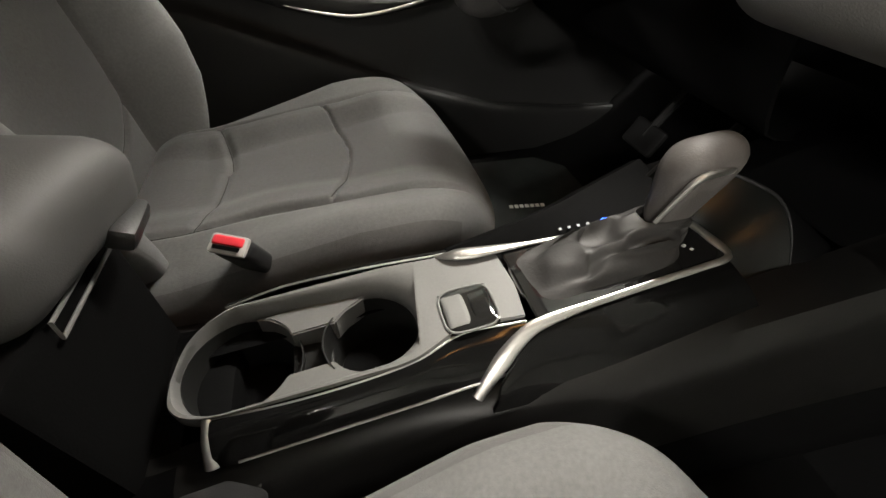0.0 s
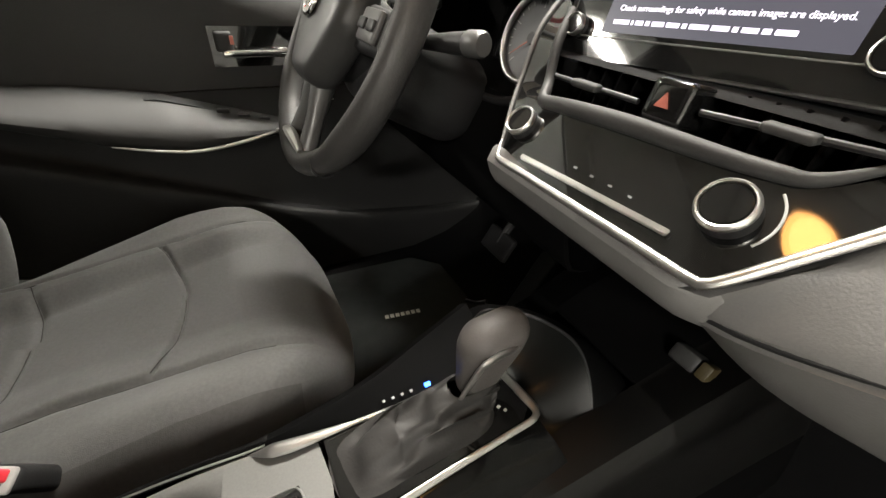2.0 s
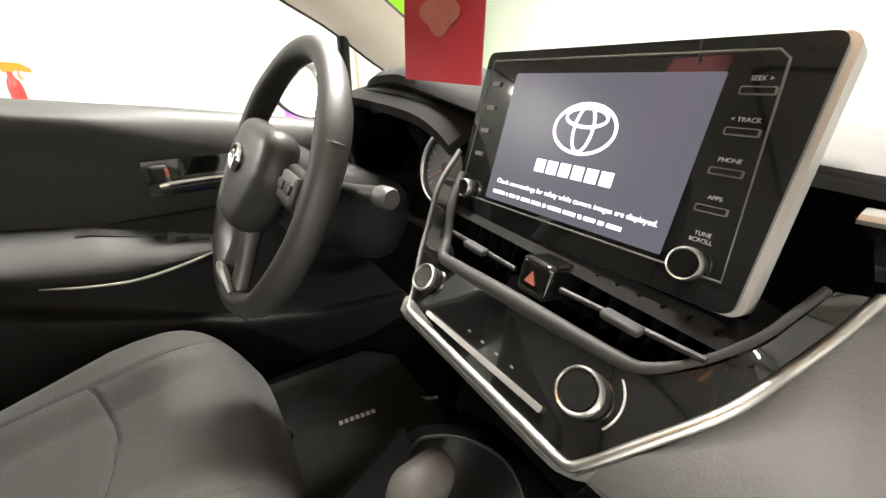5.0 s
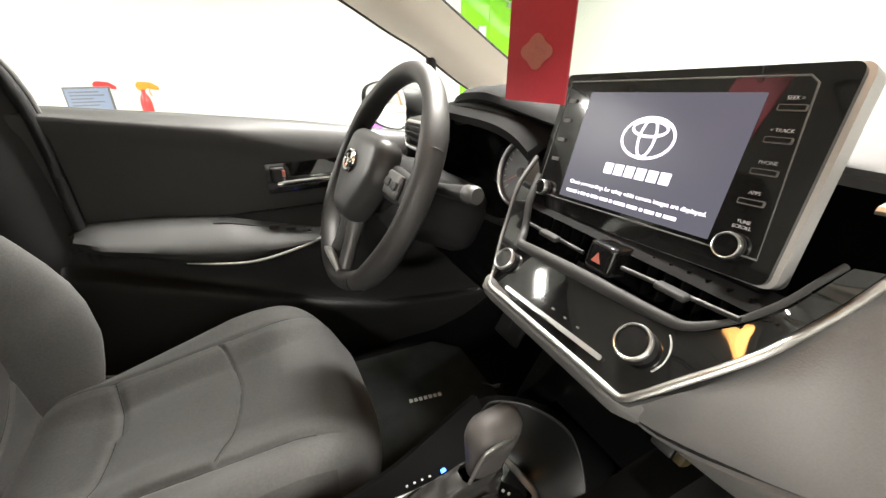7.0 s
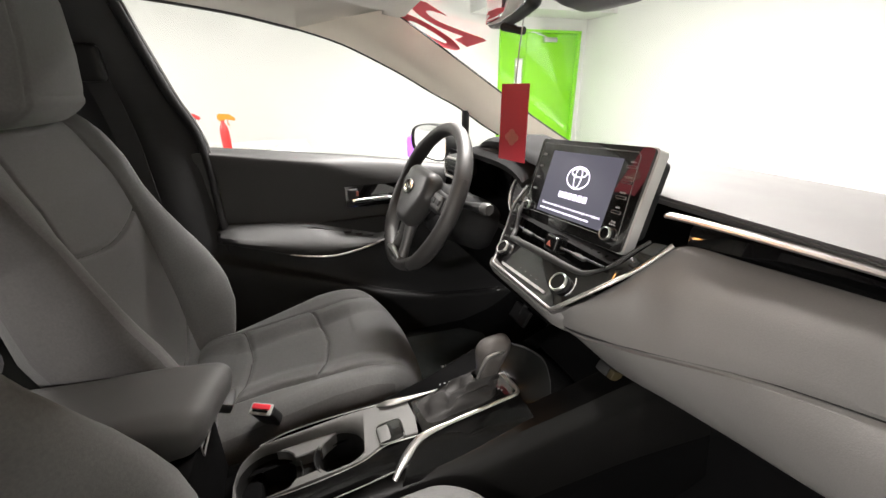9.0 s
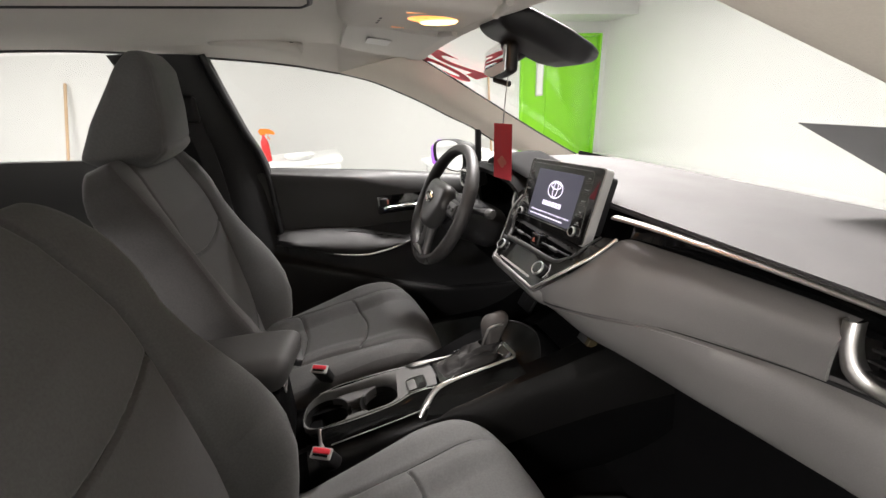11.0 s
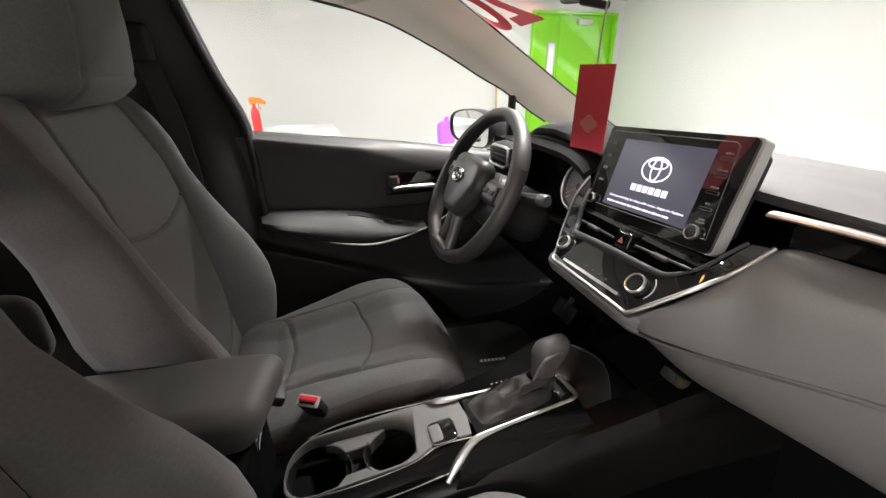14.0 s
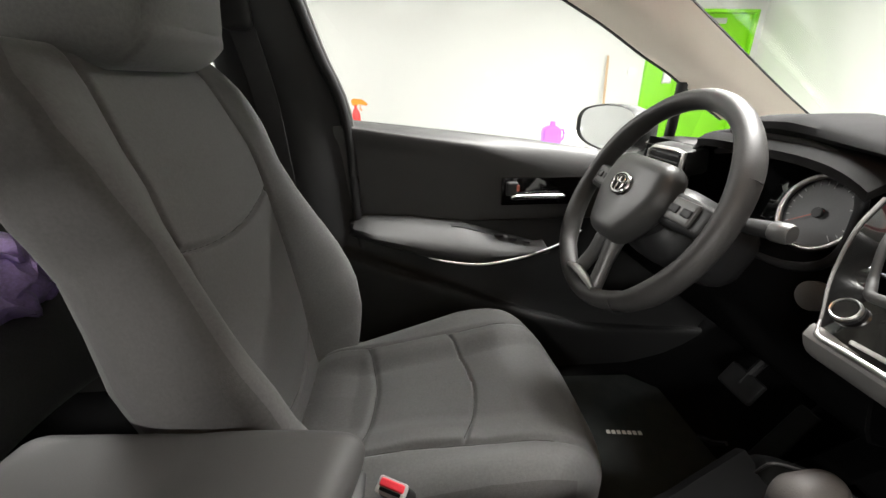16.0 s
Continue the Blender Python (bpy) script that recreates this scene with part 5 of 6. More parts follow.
for s in (1, -1):
    part("lower_spoke", tube([wh(s * 0.014, -0.06, 0.006), wh(s * 0.022, -0.11, 0.002), wh(s * 0.034, -0.158, 0.0)], [0.017, 0.012, 0.013], 10), SPOKESKIN, wheel, "satin dark grey lower spoke")
part("lower_spoke_trim", tube(spline([wh(-0.05, -0.155, 0.014), wh(-0.024, -0.15, 0.016), wh(0, -0.148, 0.017), wh(0.024, -0.15, 0.016), wh(0.05, -0.155, 0.014)], 14), [0.004 + 0.004 * math.sin(math.pi * k / 14) for k in range(15)], 8), SILVER, wheel, "silver lower spoke trim")
ec = wh(0, 0.012, 0.047)
part("emblem", tube([ec + WR * (0.023 * math.cos(t)) + WU * (0.016 * math.sin(t)) for t in np.linspace(0, 2 * math.pi, 33)[:-1]], 0.0028, 8, closed=True, up=WN), CHROME, wheel, "chrome oval emblem")
part("emblem", tube([ec + WR * (0.0075 * math.cos(t)) + WU * (0.014 * math.sin(t)) for t in np.linspace(0, 2 * math.pi, 25)[:-1]], 0.002, 8, closed=True, up=WN), CHROME, wheel)
part("emblem", tube([ec + WR * (0.016 * math.cos(t)) + WU * (0.007 + 0.006 * math.sin(t)) for t in np.linspace(0, 2 * math.pi, 25)[:-1]], 0.002, 8, closed=True, up=WN), CHROME, wheel)
part("boss", lathe(wh(0, 0, 0.005), -WN, [(0.06, 0), (0.055, 0.03), (0.05, 0.06)]), BLACK, wheel)
for t in (math.radians(25), math.radians(155), math.radians(-55), math.radians(-125)):
    c = wh(RW * math.cos(t), RW * math.sin(t))
    part("seam_ring", ring(c, WR * -math.sin(t) + WU * math.cos(t), 0.0172, 0.0009, 24, 6), BLACK, wheel)
col = thing("steering_column", "black steering column shroud with control stalks", "steering column", (0.48, 0.384, 0.77))
part("shroud", soft_block((18, 16, 14), (0.20, 0.14, 0.13), 0.05, lambda p: np.array([tuple(wh(b, c - 0.01, -0.12 + a)) for a, b, c in p])), BLACK, col)
st_ = part("wiper_stalk", tube(spline([(0.46, 0.31, 0.80), (0.465, 0.26, 0.806), (0.478, 0.205, 0.812)], 10), [0.008, 0.008, 0.008, 0.0085, 0.009, 0.0095, 0.010, 0.011, 0.0115, 0.012, 0.012], 12), BLACK, col, "black wiper stalk")
part("stalk_tip", lathe((0.476, 0.213, 0.8115), (0.2, -1, 0.09), [(0.0115, 0), (0.0132, 0.003), (0.0132, 0.020), (0.011, 0.024)]), SPOKESKIN, st_, "grey stalk end cap")
part("lamp_stalk", tube([(0.46, 0.46, 0.80), (0.47, 0.56, 0.812)], [0.008, 0.011], 12), BLACK, col)
part("ignition_switch", lathe((0.56, 0.20, 0.72), (-1, -0.1, 0.1), [(0.02, 0), (0.02, 0.012), (0.017, 0.014)]), SATIN_GREY, col)

# ---- front seats ----
def groove(d, w, depth):
    return depth * np.exp(-(d / w) ** 2)


def cushion_shape(p):
    x, y, z = p[:, 0].copy(), p[:, 1].copy(), p[:, 2].copy()
    v = np.abs(y) / 0.245
    topw = np.clip((z + 0.03) / 0.08, 0, 1)           # 1 on the upper skin
    X = x + 0.092
    X = np.where(X < -0.06, -0.06 + (X + 0.06) * 1.45, X)
    # plan: narrower to the rear, round nose
    y = y * (0.92 + 0.10 * np.clip((X + 0.15) / 0.35, 0, 1))
    X = X - 0.115 * np.clip(v, 0, 1) ** 4 * np.clip((X - 0.03) / 0.27, 0, 1)
    # bolsters fall towards the backrest and run out at the nose
    wings = np.clip((v - 0.60) / 0.25, 0, 1)
    wings = wings * wings * (3 - 2 * wings) * (0.016 - 0.040 * np.clip((0.12 - X) / 0.25, 0, 1) - 0.010 * np.clip((X - 0.16) / 0.14, 0, 1))
    nose = 0.050 * np.clip((X - 0.17) / 0.16, 0, 1) ** 2.6
    rise = 0.11 * np.clip(X + 0.1, 0, 0.30)
    s = np.abs(y)
    seam = 0.142 + 0.03 * np.clip(X / 0.3, 0, 1)
    run_out = np.clip((0.31 - X) / 0.16, 0, 1)
    g = groove(s - seam, 0.0045, 0.006) * run_out
    # the padded middle lies lower than its long seams, down a soft slope
    dip = np.clip((seam - 0.026 - s) / 0.042, 0, 1)
    g += np.where(y > 0, 0.024, 0.010) * dip * dip * (3 - 2 * dip) * np.clip((0.33 - X) / 0.14, 0, 1) * np.clip((X + 0.20) / 0.1, 0, 1)
    inside = np.clip((seam - s) / 0.01, 0, 1)
    g += groove(X - (0.128 - 1.6 * y ** 2), 0.0032, 0.007) * inside
    g += groove(X - (-0.058 - 1.3 * y ** 2), 0.007, 0.007) * inside
    swell = 0.005 * np.clip(1 - ((X - 0.04) / 0.085) ** 2, 0, 1) * inside + 0.004 * np.clip(1 - ((X - 0.22) / 0.1) ** 2, 0, 1) * inside
    z = z + topw * (rise - 0.006 + wings - nose - g + swell) + 0.362
    return np.column_stack((X, y, z))


LEAN = math.radians(22)
BX, BZ = -0.135, 0.385


BACK_HALF = ([0, 0.08, 0.2, 0.3, 0.40, 0.46, 0.52, 0.58, 0.63, 0.67], [0.180, 0.232, 0.268, 0.260, 0.238, 0.229, 0.238, 0.240, 0.228, 0.200])
BACK_SEAM = ([0, 0.1, 0.2, 0.3, 0.42, 0.47, 0.55, 0.62, 0.67], [0.135, 0.148, 0.155, 0.156, 0.155, 0.158, 0.150, 0.135, 0.120])
BACK_FLOOR = ([0, 0.06, 0.12, 0.2, 0.3, 0.42, 0.51, 0.62, 0.67], [-0.052, -0.044, -0.030, -0.006, 0.020, 0.050, 0.066, 0.068, 0.060])
BACK_WING = ([0, 0.05, 0.10, 0.16, 0.25, 0.33, 0.40, 0.47, 0.54, 0.60, 0.67], [0.020, 0.052, 0.078, 0.092, 0.092, 0.084, 0.080, 0.080, 0.085, 0.080, 0.062])
BACK_REAR = ([0, 0.33, 0.50, 0.61, 0.67], [-0.13, -0.122, -0.075, -0.035, -0.010])


def yoke(u):
    """The height of the curved seam across the backrest."""
    return 0.408 + 1.0 * u ** 2


def back_shape(p):
    h = p[:, 2] + 0.335
    f = np.clip((p[:, 0] + 0.065) / 0.13, 0, 1)        # 0 on the rear, 1 on the front
    half, seam, floor, wing, rear = (np.interp(h, *c) for c in (BACK_HALF, BACK_SEAM, BACK_FLOOR, BACK_WING, BACK_REAR))
    u = p[:, 1] / 0.25 * half
    s = np.abs(u)
    r = np.clip((s - seam) / np.maximum(1e-4, half - seam) / 0.72, 0, 1)
    inside = np.clip((seam - s) / 0.008, 0, 1)
    front = floor + (wing - floor) * np.sin(r * math.pi / 2) ** 1.3
    front = front + 0.010 * np.clip(1 - (s / seam) ** 2, 0, 1) * np.exp(-((h - 0.22) / 0.16) ** 2)
    front = front - groove(s - seam, 0.0045, 0.006)
    front = front - groove(h - yoke(u), 0.0040, 0.009) * inside
    front = front - groove(h - (0.085 + 2.2 * u ** 2), 0.005, 0.006) * inside
    rear = rear + np.interp(h, [0.15, 0.3, 0.5, 0.6], [0.085, 0.088, 0.058, 0.018]) * np.clip(s / half, 0, 1) ** 5
    d = rear + (front - rear) * f
    return np.column_stack((BX + d * math.cos(LEAN) - h * math.sin(LEAN), u, BZ + h * math.cos(LEAN) + d * math.sin(LEAN)))


def rest_shape(p):
    k = np.clip((p[:, 2] + 0.1175) / 0.235, 0, 1)
    u = p[:, 1] * np.interp(k, [0, 0.12, 0.4, 0.8, 1.0], [0.93, 1.0, 0.98, 0.87, 0.72])
    fore = np.interp(k, [0, 0.14, 0.5, 0.85, 1.0], [-0.268, -0.246, -0.236, -0.234, -0.248])
    aft = np.interp(k, [0, 0.12, 0.45, 0.75, 1.0], [-0.392, -0.405, -0.362, -0.315, -0.282])
    f = np.clip((p[:, 0] + 0.0725) / 0.145, 0, 1)
    x = aft + (fore - aft) * f - 0.016 * (np.abs(u) / 0.13) ** 2.5
    front = np.clip((f - 0.7) / 0.3, 0, 1)
    x = x - groove(np.abs(u) - (0.104 - 0.02 * k), 0.004, 0.003) * front
    x = x - groove(k - 0.20 - 1.2 * u ** 2, 0.016, 0.003) * front * np.clip((0.104 - np.abs(u)) / 0.01, 0, 1)
    return np.column_stack((x, u, 1.118 + p[:, 2]))


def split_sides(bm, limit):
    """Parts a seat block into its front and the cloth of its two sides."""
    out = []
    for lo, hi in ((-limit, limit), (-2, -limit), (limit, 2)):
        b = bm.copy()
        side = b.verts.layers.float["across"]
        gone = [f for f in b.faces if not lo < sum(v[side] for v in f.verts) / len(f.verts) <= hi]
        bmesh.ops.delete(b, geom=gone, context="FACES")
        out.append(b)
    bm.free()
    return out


def seam_threads(s):
    """Dark stitched threads along the seams of the backrest and the cushion."""
    over = lambda u, h: back_shape(np.column_stack((np.full(len(h), 0.0655), u / np.interp(h, *BACK_HALF) * 0.25, h - 0.335)))
    runs = []
    h = np.linspace(0.10, 0.64, 50)
    for sgn in (1, -1):
        runs.append(("backrest_seam", over(sgn * np.interp(h, *BACK_SEAM), h)))
    u = np.linspace(-0.15, 0.15, 40)
    runs.append(("yoke_seam", over(u, yoke(u))))
    runs.append(("backrest_seam", over(u, 0.085 + 2.2 * u ** 2)))
    for sgn in (1, -1):
        X = np.linspace(-0.14, 0.25, 40)
        x = np.where(X < -0.06, -0.06 + (X + 0.06) / 1.45, X)
        y = sgn * (0.142 + 0.03 * np.clip(X / 0.3, 0, 1))
        fy = 0.92 + 0.10 * np.clip((X + 0.15) / 0.35, 0, 1)
        runs.append(("cushion_seam", cushion_shape(np.column_stack((x - 0.092, y / fy, np.full(40, 0.0825))))))
    for x0, c in ((0.128, 1.6), (-0.058, 1.3)):
        y = np.linspace(-0.142, 0.142, 40)
        X = x0 - c * y ** 2
        x = np.where(X < -0.06, -0.06 + (X + 0.06) / 1.45, X)
        fy = 0.92 + 0.10 * np.clip((X + 0.15) / 0.35, 0, 1)
        runs.append(("cushion_seam", cushion_shape(np.column_stack((x - 0.092, y / fy, np.full(40, 0.0825))))))
    for name, pts in runs:
        part(name, tube([tuple(p) for p in pts], 0.0009, 6), THREAD, s, "dark stitched seam" if name == "yoke_seam" else "")


def front_seat(name, label):
    s = thing(name, label, "car seat")
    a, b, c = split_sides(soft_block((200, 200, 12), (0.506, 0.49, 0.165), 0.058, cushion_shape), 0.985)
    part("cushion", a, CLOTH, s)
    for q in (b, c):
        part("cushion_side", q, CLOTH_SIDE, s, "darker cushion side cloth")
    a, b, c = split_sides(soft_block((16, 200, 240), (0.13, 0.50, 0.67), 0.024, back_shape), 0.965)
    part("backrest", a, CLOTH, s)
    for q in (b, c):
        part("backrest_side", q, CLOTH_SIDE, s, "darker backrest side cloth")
    seam_threads(s)
    part("headrest", soft_block((20, 60, 50), (0.145, 0.262, 0.235), 0.040, rest_shape), CLOTH, s)
    for y in (-0.065, 0.065):
        part("headrest_post", tube([(-0.345, y, 0.93), (-0.325, y, 1.06)], 0.006, 10), CHROME, s, "chrome headrest post")
    side = soft_block((30, 6, 10), (0.42, 0.035, 0.12), 0.015, lambda p: np.column_stack((p[:, 0] - 0.02, p[:, 1] + 0.235, p[:, 2] + 0.31)))
    part("side_cover", side, BLACK, s, "black plastic seat side cover")
    side = soft_block((30, 6, 10), (0.40, 0.03, 0.10), 0.014, lambda p: np.column_stack((p[:, 0] - 0.02, p[:, 1] - 0.230, p[:, 2] + 0.31)))
    part("side_cover", side, BLACK, s)
    part("base_frame", box((-0.0, 0, 0.262), (0.36, 0.38, 0.06), bevel=0.012), BLACK, s)
    for y in (-0.19, 0.19):
        part("rail", box((0.0, y, 0.229), (0.46, 0.045, 0.022), bevel=0.004), DARK, s, "dark steel floor rail")
    part("recline_lever", tube([(-0.10, 0.262, 0.35), (0.0, 0.266, 0.345), (0.06, 0.268, 0.338)], 0.009, 8, flat=1.8), BLACK, s)
    return s


seat = front_seat("driver_seat", "charcoal cloth driver's seat with stitched bolsters")
seat.matrix_basis = pose(0, 0.385, 0)
other = copy_thing(seat, pose(0.040, -0.325, 0))
other.name = "passenger_seat"
tagged(other, "charcoal cloth passenger seat with stitched bolsters")
for ob in other.children:
    if ob.name.startswith("headrest"):
        ob.location.x -= 0.068
    elif not ob.name.startswith("backrest"):
        ob.location.y -= 0.018

lt = thing("belt_anchor", "small bright belt anchor beside the driver's seat", "belt anchor", (-0.14, 0.65, 0.36))
part("bracket", box((-0.141, 0.652, 0.352), (0.035, 0.012, 0.05), (0, 20, 0), bevel=0.004), CHROME, lt)
part("strap", box((-0.16, 0.66, 0.30), (0.045, 0.006, 0.10), (0, 15, 0), bevel=0.002), BELT, lt)


def buckle(x, y, z, rot, name):
    b = thing("seat_belt_buckle", "black belt buckle with a red release button", "belt buckle", (x, y, z - 0.1), "front belt buckles")
    m = pose(x, y, z, *rot) @ Matrix.Diagonal((0.80, 0.74, 0.85, 1))
    tr = lambda f: (lambda p: np.array([tuple(m @ Vector(v)) for v in f(p)]))
    part("housing", soft_block((8, 10, 12), (0.030, 0.058, 0.082), 0.011, tr(lambda p: np.column_stack((p[:, 0], p[:, 1] * (1 + 0.8 * p[:, 2]), p[:, 2] - 0.041)))), BLACK, b)
    part("frame", soft_block((6, 12, 3), (0.0285, 0.060, 0.008), 0.0038, tr(lambda p: p + np.array((0, 0, 0.001)))), PALE_FRAME, b, "pale grey button frame")
    part("release_button", soft_block((6, 10, 3), (0.014, 0.050, 0.007), 0.003, tr(lambda p: p + np.array((0.0045, 0, 0.0035)))), RED_BUTTON, b, "red release button")
    part("slot", box((0, 0, 0), (0.0055, 0.042, 0.004), bm=None), DARK, b).data.transform(Matrix.Translation(-b.location) @ m @ pose(-0.006, 0, 0.0045) @ Matrix.Translation(b.location))
    part("stem", tube([m @ Vector((0, 0, -0.075)), m @ Vector((-0.01, 0, -0.13)), (x - 0.03, y, 0.26)], [0.014, 0.012, 0.012], 8, flat=1.4), BLACK, b)


buckle(-0.018, 0.152, 0.479, (0, -28, 62), "a")
buckle(-0.021, -0.108, 0.468, (0, -28, 62), "b")

# ---- centre console ----
CY = 0.012


def top_z(x):
    return 0.463 + 0.14 * x


con = thing("centre_console", "black centre console with cup holders and silver blades", "centre console", (0.2, CY, FL))
# body: a lofted shell from the armrest box to the dashboard
secs = []
for x, hw, zt, fl in ((-0.30, 0.10, 0.43, 0.105), (-0.08, 0.095, 0.418, 0.11), (-0.05, 0.090, 0.424, 0.115), (0.05, 0.084, 0.433, 0.118), (0.14, 0.082, 0.444, 0.122), (0.22, 0.096, 0.462, 0.128), (0.32, 0.102, 0.476, 0.135), (0.44, 0.104, 0.502, 0.142), (0.54, 0.108, 0.525, 0.15), (0.64, 0.118, 0.55, 0.16), (0.82, 0.13, 0.56, 0.18)):
    ringp = [(x, CY - fl, FL - 0.02), (x, CY - fl, FL + 0.08), (x, CY - hw - 0.018, zt - 0.065), (x, CY - hw - 0.006, zt - 0.022), (x, CY - hw + 0.012, zt - 0.004), (x, CY - 0.04, zt - 0.002), (x, CY + 0.04, zt - 0.002), (x, CY + hw - 0.012, zt - 0.004), (x, CY + hw + 0.006, zt - 0.022), (x, CY + hw + 0.018, zt - 0.065), (x, CY + fl, FL + 0.08), (x, CY + fl, FL - 0.02)]
    secs.append(spline(ringp, 40))
lines = [spline([s[k] for s in secs], 60) for k in range(41)]
SIDESKIN = material("console_side_plastic", (0.004, 0.0038, 0.0036), 0.4, 0, 0.15, 10, 400, 0.05, spec=0.26)
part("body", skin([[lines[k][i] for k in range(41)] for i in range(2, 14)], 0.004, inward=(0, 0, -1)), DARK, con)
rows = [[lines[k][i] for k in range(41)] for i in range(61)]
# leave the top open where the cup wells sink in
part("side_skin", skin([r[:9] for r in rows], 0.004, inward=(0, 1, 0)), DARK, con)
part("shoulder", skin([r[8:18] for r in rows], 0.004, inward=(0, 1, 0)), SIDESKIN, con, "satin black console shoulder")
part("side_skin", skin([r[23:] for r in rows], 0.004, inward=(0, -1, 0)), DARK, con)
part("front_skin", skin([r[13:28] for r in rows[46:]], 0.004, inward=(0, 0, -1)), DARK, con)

# cup holder panel: a grey plate with a long opening for two round wells
OUT = [(-0.060, 0.005), (-0.056, -0.022), (-0.030, -0.038), (0.03, -0.044), (0.09, -0.046), (0.145, -0.044), (0.19, -0.030), (0.245, -0.038), (0.250, 0.0), (0.247, 0.045), (0.21, 0.058), (0.165, 0.066), (0.10, 0.072), (0.03, 0.076), (-0.015, 0.072), (-0.048, 0.048)]
R1, R2, C1, C2, W1, W2 = 0.049, 0.041, -0.006, 0.113, CY + 0.011, CY + 0.005


def well_edge(t):
    """The stadium-like opening round both wells, by angle."""
    c, s = math.cos(t), math.sin(t)
    if c >= 0:
        return Vector((C2 + R2 * c + 0.004 * c, W2 + (R2 + 0.004) * s, 0))
    return Vector((C1 + R1 * c + 0.004 * c, W1 + (R1 + 0.004) * s, 0))


SKIRTSKIN = material("console_skirt_black", (0.003, 0.003, 0.003), 0.1, 0, 0.1, 10, 300, 0.0, spec=0.2)
CUPSKIN = material("cup_well_plastic", (0.0065, 0.0066, 0.0064), 0.55, 0, 0.12, 12, 400, 0.04, spec=0.2)
NP = 144
outer_curve = spline([(x, CY + y - 0.004, 0) for x, y in OUT] + [(OUT[0][0], CY + OUT[0][1] - 0.004, 0)], 240)


def out_at(p):
    d = (p - Vector((0.055, CY, 0)))
    best = max(outer_curve, key=lambda q: (q - Vector((0.055, CY, 0))).normalized().dot(d.normalized()) if q.x < 0.19 else -9)
    return best


inner = [well_edge(t) for t in np.linspace(0, 2 * math.pi, NP + 1)]
outer = [out_at(p) for p in inner]
zz = lambda p, dz=0.0: Vector((p.x, p.y, top_z(p.x) + dz))
grid = []
for i, o in zip(inner, outer):
    grid.append([zz(o, -0.012), zz(o, -0.003), zz(o.lerp(i, 0.08), 0.0), zz(o.lerp(i, 0.45), 0.0), zz(o.lerp(i, 0.62), -0.0015), zz(o.lerp(i, 0.80), -0.005), zz(o.lerp(i, 0.93), -0.010), zz(i, -0.018), zz(i, -0.03)])
part("cup_panel", skin(grid, 0.002, inward=(0, 0, -1)), SATIN_GREY, con, "satin grey cup holder panel")
swp = [(0.15, -0.041), (0.19, -0.028), (0.245, -0.036), (0.25, 0.0), (0.247, 0.045), (0.21, 0.058), (0.165, 0.064)]
part("switch_plate", slab([Vector((x, CY + y - 0.003, top_z(x) - 0.004)) for x, y in swp], (0, 0, 1), 0.0042, 0.001), SATIN_GREY, con)
for cx, wy, r, dep in ((C1, W1, R1 + 0.0035, 0.063), (C2, W2, R2 + 0.0035, 0.058)):
    z = top_z(cx) - 0.024
    w = part("cup_well", lathe((cx, wy, z - dep), (0, 0, 1), [(0.001, 0), (r * 0.82, 0), (r * 0.88, 0.006), (r, dep), (r + 0.0015, dep), (r * 0.92, 0.0), (r * 0.8, -0.004), (0.001, -0.004)]), CUPSKIN, con, "deep black cup well")
    part("well_mat", disc((cx, wy, z - dep + 0.001), (0, 0, 1), r * 0.78, 0.003, 28, 0.001), DARK, w)
for s in (1, -1):
    y_in, y_out = CY + 0.008 + s * 0.021, CY + 0.008 + s * 0.050
    arc1 = [(C1 + math.sqrt(max(1e-6, (R1 - 0.001) ** 2 - (y - W1) ** 2)), y) for y in np.linspace(y_out, y_in, 7)]
    arc2 = [(C2 - math.sqrt(max(1e-6, (R2 - 0.001) ** 2 - (y - W2) ** 2)), y) for y in np.linspace(y_in, y_out, 7)]
    part("well_bridge", slab([Vector((x, y, top_z(x) - 0.017 - 0.10 * (abs(y_out - y)))) for x, y in arc1 + arc2], (0, 0, -1), 0.03, 0.0015), SATIN_GREY, con, "grey ledge between the wells")
part("bridge_floor", box((0.055, CY + 0.008, top_z(0.053) - 0.058), (0.04, 0.05, 0.03), bevel=0.004), CUPSKIN, con)
part("rear_base", box((-0.072, CY - 0.012, 0.325), (0.10, 0.165, 0.172), bevel=0.010), DARK, con, "black base behind the cup holder")
# small switches
part("switch_recess", soft_block((8, 10, 3), (0.047, 0.046, 0.006), 0.0028, lambda p: np.column_stack((p[:, 0] + 0.2005, p[:, 1] + CY - 0.014, p[:, 2] + top_z(0.2005) - 0.0010 + 0.14 * p[:, 0]))), PIANO, con, "glossy switch recess")
for k, (dx, mt) in enumerate(((-0.0115, SATIN_GREY), (0.0115, PIANO))):
    part("rocker", soft_block((8, 14, 4), (0.021, 0.040, 0.007), 0.0032, lambda p, dx=dx: np.column_stack((p[:, 0] + 0.2005 + dx, p[:, 1] + CY - 0.014, p[:, 2] + top_z(0.2005 + dx) + (0.0012 if dx < 0 else -0.0005) + 0.14 * p[:, 0] - (9.0 if dx < 0 else 5.0) * p[:, 1] ** 2))), mt, con, "rocker switch")
part("switch_rim", tube([(0.2005 + 0.0245 * math.copysign(abs(math.cos(t)) ** 0.5, math.cos(t)), CY - 0.014 + 0.024 * math.copysign(abs(math.sin(t)) ** 0.5, math.sin(t)), top_z(0.2005 + 0.0245 * math.cos(t)) + 0.0008) for t in np.linspace(0, 2 * math.pi, 33)[:-1]], 0.0012, 8, closed=True), SATIN_GREY, con)

